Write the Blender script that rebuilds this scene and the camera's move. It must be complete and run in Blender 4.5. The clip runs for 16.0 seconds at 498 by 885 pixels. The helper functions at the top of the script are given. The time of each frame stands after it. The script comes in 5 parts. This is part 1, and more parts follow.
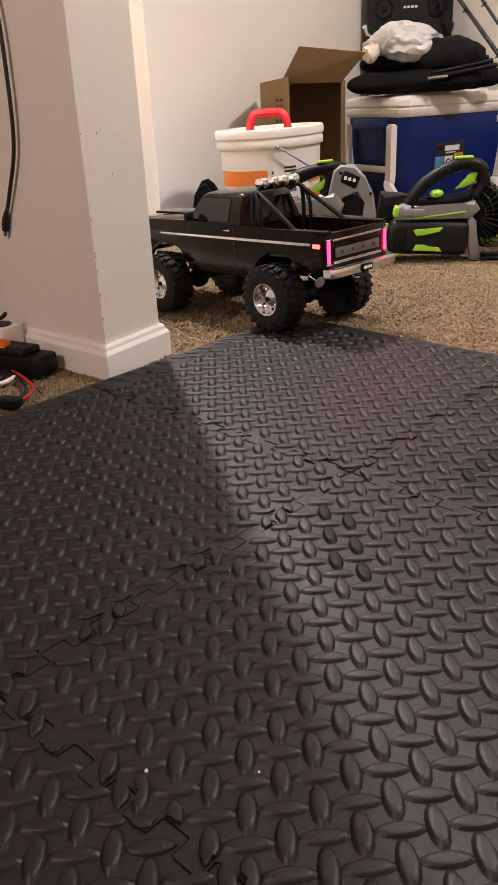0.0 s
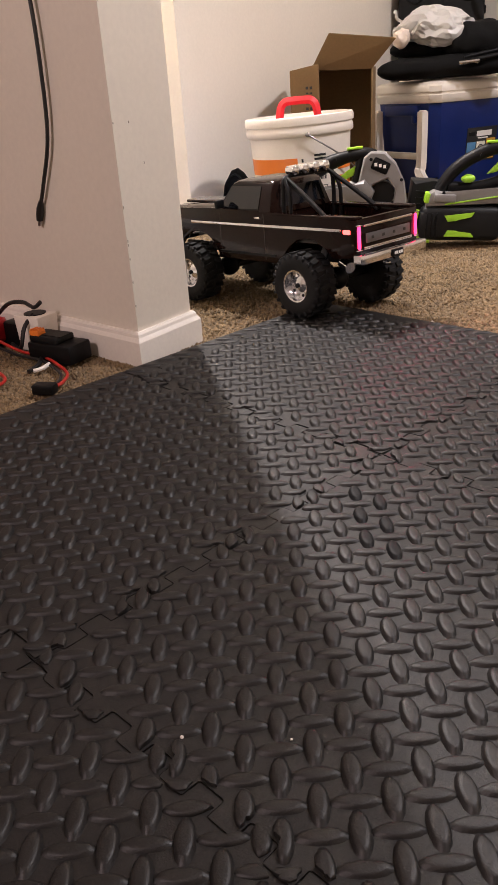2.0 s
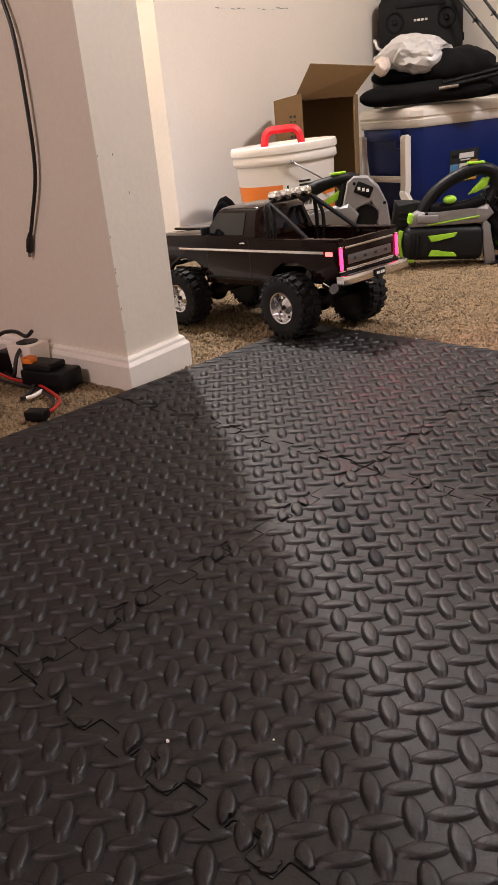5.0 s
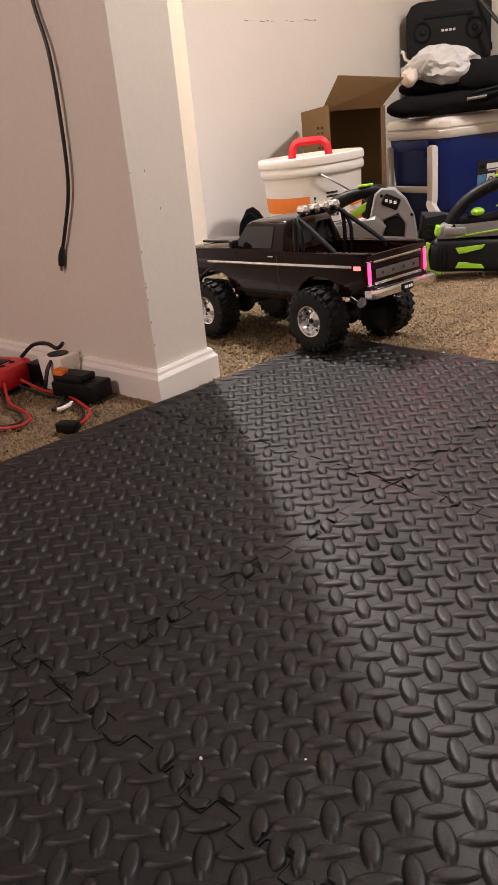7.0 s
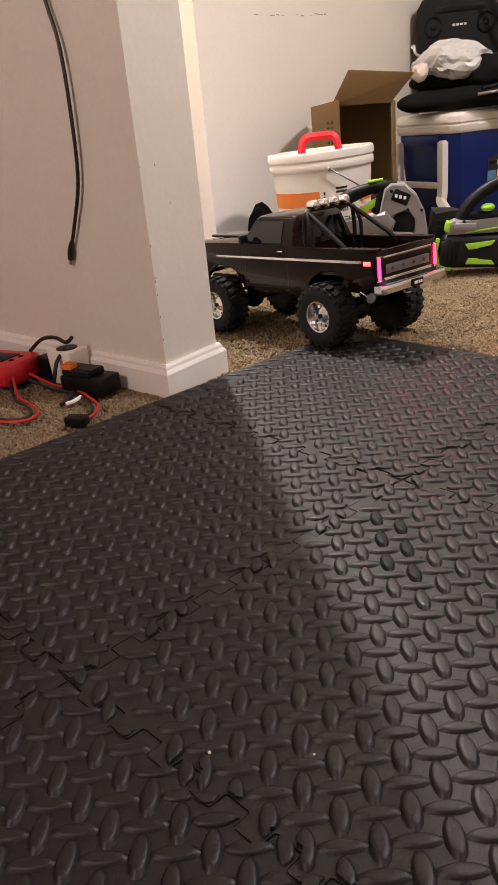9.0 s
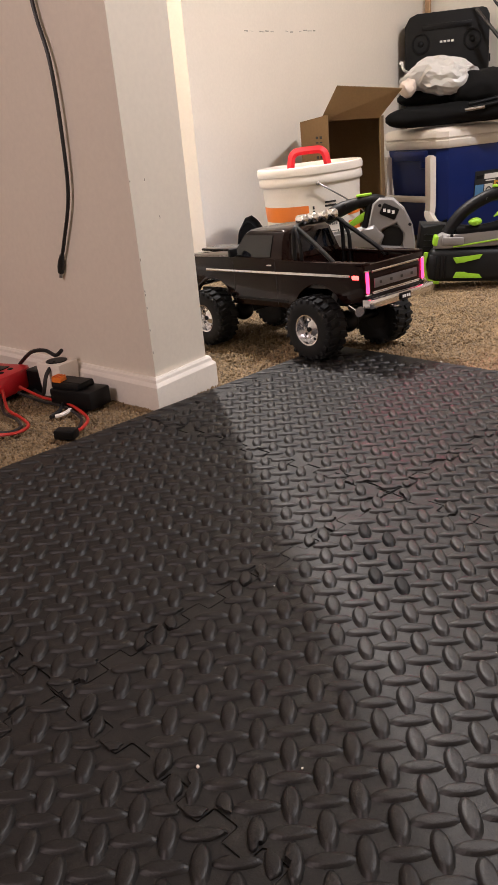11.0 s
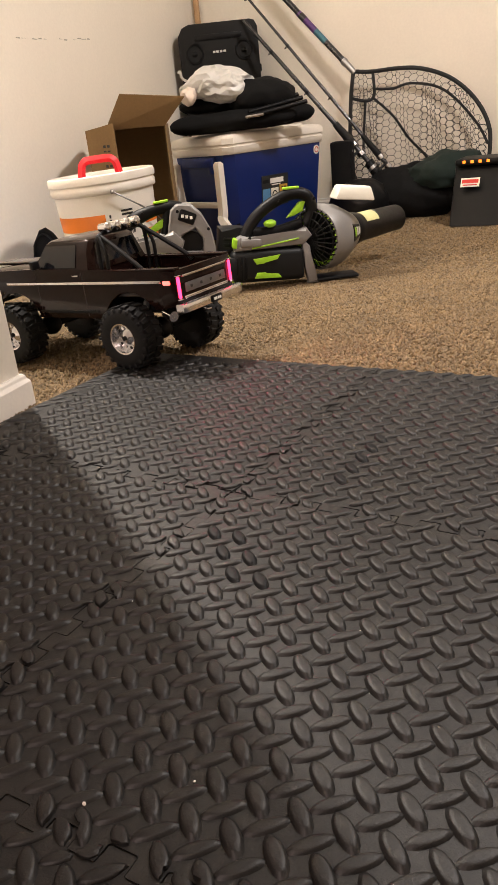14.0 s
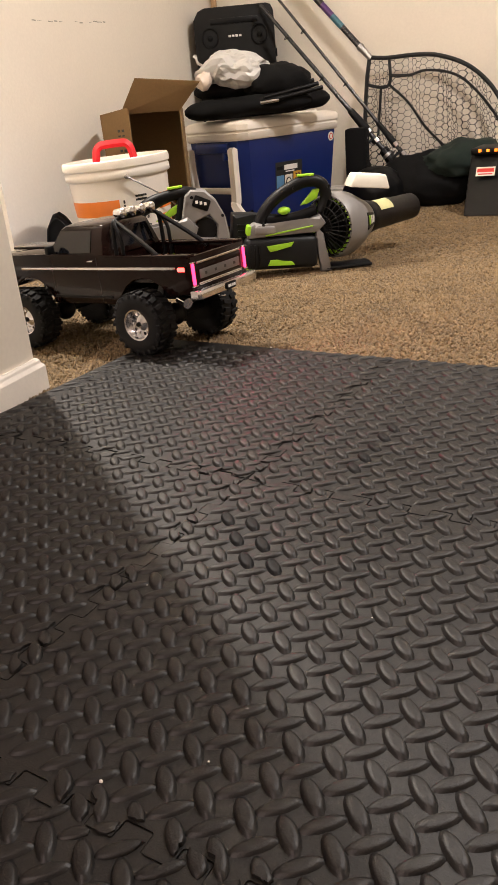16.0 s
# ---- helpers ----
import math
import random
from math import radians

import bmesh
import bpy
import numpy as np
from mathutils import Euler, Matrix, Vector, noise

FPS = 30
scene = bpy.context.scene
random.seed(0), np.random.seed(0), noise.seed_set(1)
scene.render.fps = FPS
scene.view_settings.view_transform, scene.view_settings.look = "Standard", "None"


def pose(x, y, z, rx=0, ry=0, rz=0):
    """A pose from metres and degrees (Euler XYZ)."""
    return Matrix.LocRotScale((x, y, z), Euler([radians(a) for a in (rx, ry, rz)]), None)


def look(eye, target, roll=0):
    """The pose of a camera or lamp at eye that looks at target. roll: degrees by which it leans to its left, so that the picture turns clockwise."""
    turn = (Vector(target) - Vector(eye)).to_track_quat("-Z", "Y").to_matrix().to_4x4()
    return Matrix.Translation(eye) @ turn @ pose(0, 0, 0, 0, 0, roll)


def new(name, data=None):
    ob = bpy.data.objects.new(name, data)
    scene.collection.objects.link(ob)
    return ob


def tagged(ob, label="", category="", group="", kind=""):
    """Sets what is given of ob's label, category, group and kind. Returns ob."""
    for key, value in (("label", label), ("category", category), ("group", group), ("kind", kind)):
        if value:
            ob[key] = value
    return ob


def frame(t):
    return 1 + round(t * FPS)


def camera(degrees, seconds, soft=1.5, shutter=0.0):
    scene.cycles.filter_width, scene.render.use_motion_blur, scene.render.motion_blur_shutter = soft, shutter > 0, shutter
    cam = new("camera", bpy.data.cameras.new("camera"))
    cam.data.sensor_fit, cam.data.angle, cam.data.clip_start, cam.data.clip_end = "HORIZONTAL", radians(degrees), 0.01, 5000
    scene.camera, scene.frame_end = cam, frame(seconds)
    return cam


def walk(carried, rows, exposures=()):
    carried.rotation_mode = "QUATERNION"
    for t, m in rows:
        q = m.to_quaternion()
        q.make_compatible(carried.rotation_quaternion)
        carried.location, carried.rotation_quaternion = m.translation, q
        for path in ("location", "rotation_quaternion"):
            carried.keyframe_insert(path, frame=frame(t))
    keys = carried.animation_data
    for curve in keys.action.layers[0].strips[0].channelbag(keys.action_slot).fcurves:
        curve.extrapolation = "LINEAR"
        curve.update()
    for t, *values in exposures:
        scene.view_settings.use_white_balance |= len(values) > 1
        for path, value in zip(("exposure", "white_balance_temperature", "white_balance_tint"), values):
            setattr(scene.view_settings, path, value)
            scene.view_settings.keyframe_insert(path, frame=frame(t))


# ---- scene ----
cam = camera(35.7, 16.0)
PATH = [
    (0, (0.923, -1.132, 0.426), (-0.33, 0.189, -0.401), -2.7),
    (0.5, (0.922, -1.136, 0.429), (-0.343, 0.175, -0.397), -2.5),
    (1, (0.913, -1.142, 0.427), (-0.373, 0.146, -0.401), -2.8),
    (1.5, (0.923, -1.15, 0.426), (-0.376, 0.121, -0.41), -3.2),
    (2, (0.932, -1.144, 0.42), (-0.373, 0.117, -0.421), -3.9),
    (2.5, (0.941, -1.14, 0.418), (-0.362, 0.118, -0.43), -4.4),
    (3, (0.939, -1.143, 0.416), (-0.361, 0.117, -0.434), -4.7),
    (3.5, (0.932, -1.151, 0.415), (-0.367, 0.112, -0.431), -5.2),
    (3.7, (0.937, -1.149, 0.415), (-0.361, 0.122, -0.421), -5.1),
    (5.8, (0.965, -1.151, 0.429), (-0.373, 0.123, -0.337), -6.0),
    (6, (0.963, -1.153, 0.433), (-0.38, 0.116, -0.333), -5.9),
    (6.5, (0.958, -1.157, 0.436), (-0.4, 0.099, -0.326), -5.9),
    (7, (0.96, -1.158, 0.435), (-0.405, 0.089, -0.328), -5.7),
    (7.5, (0.957, -1.158, 0.432), (-0.413, 0.081, -0.334), -5.7),
    (8, (0.957, -1.158, 0.432), (-0.413, 0.077, -0.339), -5.6),
    (8.5, (0.957, -1.159, 0.433), (-0.417, 0.071, -0.34), -5.6),
    (11, (0.961, -1.16, 0.437), (-0.403, 0.098, -0.309), -5.3),
    (11.5, (0.96, -1.164, 0.44), (-0.387, 0.116, -0.298), -5.2),
    (12, (0.959, -1.165, 0.441), (-0.353, 0.158, -0.287), -5.4),
    (12.5, (0.962, -1.159, 0.444), (-0.267, 0.247, -0.273), -5.6),
    (13, (0.971, -1.161, 0.452), (-0.162, 0.321, -0.268), -6.1),
    (13.5, (0.965, -1.157, 0.447), (-0.067, 0.389, -0.291), -6.0),
    (14, (0.931, -1.17, 0.431), (-0.059, 0.389, -0.337), -6.1),
    (14.5, (0.929, -1.168, 0.429), (-0.043, 0.391, -0.361), -5.9),
    (15, (0.932, -1.174, 0.433), (-0.046, 0.377, -0.367), -5.7),
    (15.5, (0.93, -1.175, 0.435), (-0.059, 0.368, -0.366), -5.5),
    (16, (0.928, -1.179, 0.435), (-0.075, 0.357, -0.362), -5.5),
]
EXPOSURES = [(0.0, 0.31, 5850, 16), (8.7, 0.29, 5900, 16), (11.0, 0.36, 5800, 13), (13.0, 0.38, 6200, 11), (16.0, 0.40, 6200, 11)]
walk(cam, [(t, look(eye, target, roll)) for t, eye, target, roll in PATH], EXPOSURES)

# ---- light ----
world = bpy.data.worlds.new("world")
scene.world = world
world.use_nodes = True
world.node_tree.nodes["Background"].inputs[0].default_value = (1.0, 0.85, 0.7, 1)
world.node_tree.nodes["Background"].inputs[1].default_value = 0.01


def lamp(name, eye, target, watts, size, color):
    data = bpy.data.lights.new(name, "AREA")
    data.shape, data.size, data.energy, data.color = "DISK", size, watts, color
    ob = new(name, data)
    ob.matrix_world = look(eye, target)
    return ob


lamp("hall_ceiling_lamp", (-1.150, 0.433, 2.36), (-0.4, 0.05, 0), 68, 0.07, (1.0, 0.885, 0.755))
lamp("room_ceiling_lamp", (1.40, 0.92, 2.36), (0.05, 0.0, 0), 57, 0.28, (1.0, 0.91, 0.83))
# added fill with no known source, behind the camera, brightens the stub wall's front
lamp("stub_wall_fill", (0.55, -3.05, 1.95), (-0.4, -0.4, 0.5), 27, 0.22, (1.0, 0.755, 0.66))

# ---- materials ----


def material(name, color, rough=0.5, metal=0.0, vary=0.15, scale=40.0, fine=400.0, bump=0.15, spec=0.5, coat=0.0,
             island=0.0, emit=None, alpha=1.0, transmission=0.0, sheen=0.0, dist=0.001):
    m = bpy.data.materials.new(name)
    m.use_nodes = True
    n, l = m.node_tree.nodes, m.node_tree.links
    b = n["Principled BSDF"]
    b.inputs["Roughness"].default_value = rough
    b.inputs["Metallic"].default_value = metal
    b.inputs["Specular IOR Level"].default_value = spec
    b.inputs["Coat Weight"].default_value = coat
    b.inputs["Coat Roughness"].default_value = 0.08
    b.inputs["Alpha"].default_value = alpha
    b.inputs["Transmission Weight"].default_value = transmission
    b.inputs["Sheen Weight"].default_value = sheen
    if emit:
        b.inputs["Emission Color"].default_value = (*emit[:3], 1)
        b.inputs["Emission Strength"].default_value = emit[3]
    co = n.new("ShaderNodeTexCoord")
    big, small = n.new("ShaderNodeTexNoise"), n.new("ShaderNodeTexNoise")
    for tex, sc, det in ((big, scale, 4), (small, fine, 3)):
        tex.inputs["Scale"].default_value, tex.inputs["Detail"].default_value = sc, det
        l.new(co.outputs["Object"], tex.inputs["Vector"])
    add = n.new("ShaderNodeMath")
    add.operation = "ADD"
    l.new(big.outputs["Fac"], add.inputs[0])
    l.new(small.outputs["Fac"], add.inputs[1])
    last = add.outputs[0]
    if island:
        geo = n.new("ShaderNodeNewGeometry")
        mul = n.new("ShaderNodeMath")
        mul.operation, mul.inputs[1].default_value, mul.inputs[2].default_value = "MULTIPLY_ADD", island, -island / 2
        l.new(geo.outputs["Random Per Island"], mul.inputs[0])
        more = n.new("ShaderNodeMath")
        more.operation = "ADD"
        l.new(last, more.inputs[0])
        l.new(mul.outputs[0], more.inputs[1])
        last = more.outputs[0]
    ramp = n.new("ShaderNodeMapRange")
    ramp.inputs["From Min"].default_value, ramp.inputs["From Max"].default_value = 0.5, 1.5
    ramp.inputs["To Min"].default_value, ramp.inputs["To Max"].default_value = 1 - vary, 1 + vary
    ramp.clamp = False
    l.new(last, ramp.inputs["Value"])
    mix = n.new("ShaderNodeVectorMath")
    mix.operation = "SCALE"
    mix.inputs[0].default_value = color
    l.new(ramp.outputs[0], mix.inputs["Scale"])
    l.new(mix.outputs[0], b.inputs["Base Color"])
    rr = n.new("ShaderNodeMapRange")
    rr.inputs["To Min"].default_value, rr.inputs["To Max"].default_value = rough * 0.85, min(1, rough * 1.15)
    l.new(big.outputs["Fac"], rr.inputs["Value"])
    l.new(rr.outputs[0], b.inputs["Roughness"])
    if bump:
        bp = n.new("ShaderNodeBump")
        bp.inputs["Strength"].default_value, bp.inputs["Distance"].default_value = bump, dist
        l.new(add.outputs[0], bp.inputs["Height"])
        l.new(bp.outputs[0], b.inputs["Normal"])
    return m


WALL = material("wall paint", (0.82, 0.755, 0.65), 0.55, vary=0.05, scale=3, fine=110, bump=0.3, dist=0.0012)
TRIM = material("trim paint", (0.79, 0.74, 0.67), 0.38, vary=0.06, scale=14, fine=160, bump=0.2)
CEIL = material("ceiling paint", (0.78, 0.74, 0.68), 0.8, vary=0.03, scale=3)
CARPET = material("carpet backing", (0.150, 0.098, 0.043), 0.95, vary=0.6, scale=60, fine=420, bump=0.9, dist=0.004)
TUFT = material("carpet pile", (0.180, 0.121, 0.057), 0.95, vary=0.36, scale=9, fine=300, bump=0.4, island=1.0, sheen=0.1)
FOAM = material("foam rubber", (0.0096, 0.0084, 0.0077), 0.50, vary=0.34, scale=7, fine=700, bump=0.3, spec=0.43)
FOAM_WORN = material("scuffed foam rubber", (0.0062, 0.0062, 0.0068), 0.56, vary=0.3, scale=30, fine=900, bump=0.2, spec=0.2)
WHITE_PL = material("white plastic", (0.80, 0.74, 0.66), 0.38, vary=0.05, scale=16, fine=250, bump=0.05)
PINK_PL = material("frosted plastic", (0.78, 0.66, 0.56), 0.45, vary=0.05, scale=16)
ORANGE = material("orange print", (0.80, 0.21, 0.02), 0.4, vary=0.06)
REDPRINT = material("red print", (0.62, 0.03, 0.02), 0.4, vary=0.06)
BLACKINK = material("black print", (0.02, 0.02, 0.02), 0.5, vary=0.1)
WHITEINK = material("white print", (0.8, 0.78, 0.74), 0.5, vary=0.05)
RED_PL = material("red plastic", (0.55, 0.012, 0.02), 0.35, vary=0.08)
BLUE_PL = material("blue plastic", (0.004, 0.017, 0.125), 0.36, vary=0.15, scale=30, bump=0.08)
BLACK_PL = material("black plastic", (0.0042, 0.0042, 0.0046), 0.42, spec=0.2, vary=0.2, scale=30, bump=0.2)
SPEAKER_PL = material("speaker plastic", (0.0055, 0.0053, 0.0052), 0.55, spec=0.22, vary=0.2, scale=60, fine=900, bump=0.3)
DARKGREY = material("dark grey plastic", (0.0085, 0.009, 0.0095), 0.48, spec=0.22, vary=0.15, scale=30, bump=0.2)
GREY_PL = material("grey plastic", (0.20, 0.192, 0.185), 0.42, vary=0.07, scale=25, fine=300, bump=0.1)
LIME = material("lime plastic", (0.30, 0.58, 0.02), 0.4, vary=0.08)
CARD = material("cardboard", (0.200, 0.122, 0.050), 0.85, vary=0.14, scale=12, fine=160, bump=0.25)
FABRIC = material("black fabric", (0.0052, 0.0052, 0.0055), 0.85, spec=0.16, vary=0.3, scale=40, fine=900, bump=0.6)
BAG = material("thin white film", (0.78, 0.76, 0.73), 0.35, vary=0.08, scale=20, bump=0.2, transmission=0.25)
STEEL = material("steel wire", (0.35, 0.34, 0.33), 0.35, 1.0, vary=0.1)
BRUSHED = material("brushed metal", (0.20, 0.20, 0.22), 0.35, 0.9, vary=0.1)
CHROME = material("chrome", (0.72, 0.72, 0.74), 0.16, 1.0, vary=0.06)
PAINT = material("brown truck paint", (0.0095, 0.0036, 0.0027), 0.10, vary=0.1, scale=20, bump=0.0, coat=0.0, spec=0.19)
GLASS_DK = material("smoked glass", (0.008, 0.009, 0.012), 0.08, vary=0.05, bump=0.0)
RUBBER = material("tyre rubber", (0.006, 0.006, 0.0065), 0.7, spec=0.3, vary=0.25, scale=60, bump=0.3)
TAIL = material("lit red lens", (0.7, 0.02, 0.03), 0.3, emit=(1.0, 0.03, 0.11, 3.6), bump=0)
AMBER = material("lit amber lens", (0.8, 0.15, 0.02), 0.3, emit=(1.0, 0.06, 0.05, 5.0), bump=0)
HEAD = material("lit white lens", (0.8, 0.85, 0.9), 0.2, emit=(0.75, 0.88, 1.0, 25), bump=0)
GREEN_CLOTH = material("dark green cloth", (0.005, 0.014, 0.010), 0.9, vary=0.3, bump=0.5)
NET = material("net cord", (0.012, 0.012, 0.012), 0.7, vary=0.2)
CARBON = material("rod blank", (0.016, 0.016, 0.018), 0.28, vary=0.2, coat=0.4)
PURPLE = material("purple wrap", (0.09, 0.03, 0.16), 0.35, vary=0.3, scale=80)
TEALWRAP = material("teal wrap", (0.04, 0.15, 0.20), 0.35, vary=0.3, scale=80)
STICKER = material("white sticker", (0.75, 0.72, 0.62), 0.5, vary=0.05)
PALEYEL = material("pale yellow label", (0.62, 0.60, 0.30), 0.5, vary=0.08)
LABELBLUE = material("light blue print", (0.10, 0.25, 0.45), 0.5, vary=0.15)
LABELGOLD = material("gold print", (0.55, 0.30, 0.04), 0.5, vary=0.15)
LED_OR = material("lit orange led", (0.8, 0.2, 0.02), 0.4, emit=(1.0, 0.20, 0.01, 1.7), bump=0)
CHIP = material("worn paint", (0.42, 0.36, 0.30), 0.7, vary=0.2)
SCUFF = material("grey scuff", (0.36, 0.34, 0.28), 0.7, vary=0.3, scale=200)
CABLE = material("cable jacket", (0.014, 0.013, 0.013), 0.45, vary=0.15)
REDWIRE = material("red wire", (0.42, 0.02, 0.012), 0.4, vary=0.12)
WOOD = material("pale wood", (0.50, 0.31, 0.16), 0.6, vary=0.2, scale=30)
BEDLINER = material("brown bed plastic", (0.014, 0.007, 0.005), 0.35, vary=0.15)

# ---- mesh helpers ----


def finish(name, bm, mat, parent=None, label="", smooth=40):
    me = bpy.data.meshes.new(name)
    bmesh.ops.recalc_face_normals(bm, faces=bm.faces)
    bm.to_mesh(me)
    bm.free()
    for p in me.polygons:
        p.use_smooth = True
    if smooth:
        me.set_sharp_from_angle(angle=radians(smooth))
    me.materials.append(mat)
    ob = new(name, me)
    if parent:
        ob.parent = parent
    if label:
        ob["label"] = label
    return ob


part = finish


def thing(name, m, label, category, group="", kind=""):
    ob = new(name)
    ob.matrix_world = m
    ob.empty_display_size = 0.02
    return tagged(ob, label, category, group, kind)


def box(bm, c, s, rot=None, bevel=0.0, seg=2, taper=1.0):
    out = bmesh.ops.create_cube(bm, size=1)
    vs = out["verts"]
    for v in vs:
        k = taper if v.co.z > 0 else 1.0
        v.co = Vector((v.co.x * s[0] * k, v.co.y * s[1] * k, v.co.z * s[2]))
    if bevel:
        es = {e for v in vs for e in v.link_edges}
        r = bmesh.ops.bevel(bm, geom=list(es), offset=bevel, segments=seg, affect="EDGES", profile=0.5)
        vs = list({v for f in r["faces"] for v in f.verts} | {v for v in vs if v.is_valid})
    m = Matrix.Translation(c) @ (Euler([radians(a) for a in rot]).to_matrix().to_4x4() if rot else Matrix())
    bmesh.ops.transform(bm, matrix=m, verts=vs)
    return vs


def cyl(bm, p0, p1, r0, r1=None, seg=20, caps=True):
    p0, p1 = Vector(p0), Vector(p1)
    d = p1 - p0
    m = Matrix.Translation((p0 + p1) / 2) @ d.to_track_quat("Z", "Y").to_matrix().to_4x4()
    bmesh.ops.create_cone(bm, cap_ends=caps, segments=seg, radius1=r0, radius2=r0 if r1 is None else r1, depth=d.length, matrix=m)


def ball(bm, c, r, seg=16, scale=(1, 1, 1)):
    m = Matrix.Translation(c) @ Matrix.Diagonal((*scale, 1))
    bmesh.ops.create_uvsphere(bm, u_segments=seg, v_segments=max(6, seg // 2), radius=r, matrix=m)


def smooth_path(pts, n=8):
    pts = [Vector(p) for p in pts]
    out = []
    for i in range(len(pts) - 1):
        a, b, c, d = pts[max(i - 1, 0)], pts[i], pts[i + 1], pts[min(i + 2, len(pts) - 1)]
        for k in range(n):
            t = k / n
            out.append(0.5 * ((2 * b) + (c - a) * t + (2 * a - 5 * b + 4 * c - d) * t * t + (3 * b - a - 3 * c + d) * t ** 3))
    return out + [pts[-1]]


def tube(bm, pts, r, seg=8, closed=False, flat=1.0):
    """Sweeps a ring of radius r (a number or a list) along pts."""
    pts = [Vector(p) for p in pts]
    n = len(pts)
    rings = []
    side = None
    for i, p in enumerate(pts):
        a = pts[(i - 1) % n] if closed or i else pts[0]
        b = pts[(i + 1) % n] if closed or i < n - 1 else pts[-1]
        d = (b - a).normalized()
        if side is None:
            side = d.orthogonal().normalized()
        side = (side - d * side.dot(d)).normalized()
        up = d.cross(side)
        rr = r[i] if isinstance(r, (list, tuple)) else r
        rings.append([bm.verts.new(p + (side * math.cos(q) * flat + up * math.sin(q)) * rr) for q in (2 * math.pi * k / seg for k in range(seg))])
    for i in range(n if closed else n - 1):
        A, B = rings[i], rings[(i + 1) % n]
        for k in range(seg):
            bm.faces.new((A[k], A[(k + 1) % seg], B[(k + 1) % seg], B[k]))
    if not closed:
        bm.faces.new(rings[0][::-1])
        bm.faces.new(rings[-1])


def lathe(bm, prof, seg=48, c=(0, 0, 0), closed=False):
    c = Vector(c)
    rings = [[bm.verts.new(c + Vector((r * math.cos(2 * math.pi * k / seg), r * math.sin(2 * math.pi * k / seg), z))) for k in range(seg)] for r, z in prof]
    for A, B in zip(rings, rings[1:] + ([rings[0]] if closed else [])):
        for k in range(seg):
            bm.faces.new((A[k], A[(k + 1) % seg], B[(k + 1) % seg], B[k]))
    if not closed:
        if prof[0][0] > 1e-6:
            bm.faces.new(rings[0][::-1])
        if prof[-1][0] > 1e-6:
            bm.faces.new(rings[-1])


def prism(bm, poly, lo, hi, axis="z", bevel=0.0):
    """Extrudes a flat outline between two levels along an axis."""
    def put(a, b, h):
        return {"z": (a, b, h), "y": (a, h, b), "x": (h, a, b)}[axis]
    A = [bm.verts.new(put(*p, lo)) for p in poly]
    B = [bm.verts.new(put(*p, hi)) for p in poly]
    fs = [bm.faces.new(A[::-1]), bm.faces.new(B)]
    for i in range(len(poly)):
        j = (i + 1) % len(poly)
        fs.append(bm.faces.new((A[i], A[j], B[j], B[i])))
    if bevel:
        es = {e for f in fs[:2] for e in f.edges}
        bmesh.ops.bevel(bm, geom=list(es), offset=bevel, segments=2, affect="EDGES", profile=0.5)


def loft(bm, rings, cap=True):
    R = [[bm.verts.new(p) for p in ring] for ring in rings]
    n = len(R[0])
    for A, B in zip(R, R[1:]):
        for k in range(n):
            bm.faces.new((A[k], A[(k + 1) % n], B[(k + 1) % n], B[k]))
    if cap:
        bm.faces.new(R[0][::-1])
        bm.faces.new(R[-1])


def text_part(body, size, mat, parent, m, depth=0.0006, name="lettering"):
    c = bpy.data.curves.new("lettering", "FONT")
    c.body, c.size, c.extrude, c.align_x, c.align_y = body, size, depth, "CENTER", "CENTER"
    tmp = bpy.data.objects.new("lettering_tmp", c)
    me = bpy.data.meshes.new_from_object(tmp)
    bpy.data.objects.remove(tmp)
    bpy.data.curves.remove(c)
    me.materials.clear()
    me.materials.append(mat)
    ob = new(name, me)
    ob.parent = parent
    ob.matrix_local = m
    return ob


# ---- the room ----
YAW = 9.4
U = Vector((math.cos(radians(YAW)), math.sin(radians(YAW)), 0))
V = Vector((-U.y, U.x, 0))
C1 = Vector((-0.968, 0.512, 0))
C2 = C1 + V * 1.70
TALL = 2.40


def slab(name, corners, lo, hi, mat, label, category, kind="structure", bevel=0.0):
    bm = bmesh.new()
    prism(bm, [(c[0], c[1]) for c in corners], lo, hi, bevel=bevel)
    ob = finish(name, bm, mat)
    return tagged(ob, label, category, kind=kind)


slab("floor", [(-4, -4), (4, -4), (4, 4), (-4, 4)], -0.12, -0.006, CARPET, "tan low pile carpet over the whole floor", "carpet")
slab("ceiling", [(-4, -4), (4, -4), (4, 4), (-4, 4)], TALL, TALL + 0.1, CEIL, "plain white painted ceiling", "ceiling")
# stub wall that ends beside the mat
P0, P1 = Vector((-0.092, -0.394, 0)), Vector((-0.114, -0.258, 0))
W3 = Vector((-math.cos(radians(3.6)), -math.sin(radians(3.6)), 0))
E0, E1 = P0 + W3 * 3.3, P1 + W3 * 3.28
slab("wall_stub", [P0, P1, E1, E0], -0.02, TALL, WALL, "cream painted stub wall with scuffed corner", "wall", bevel=0.003)
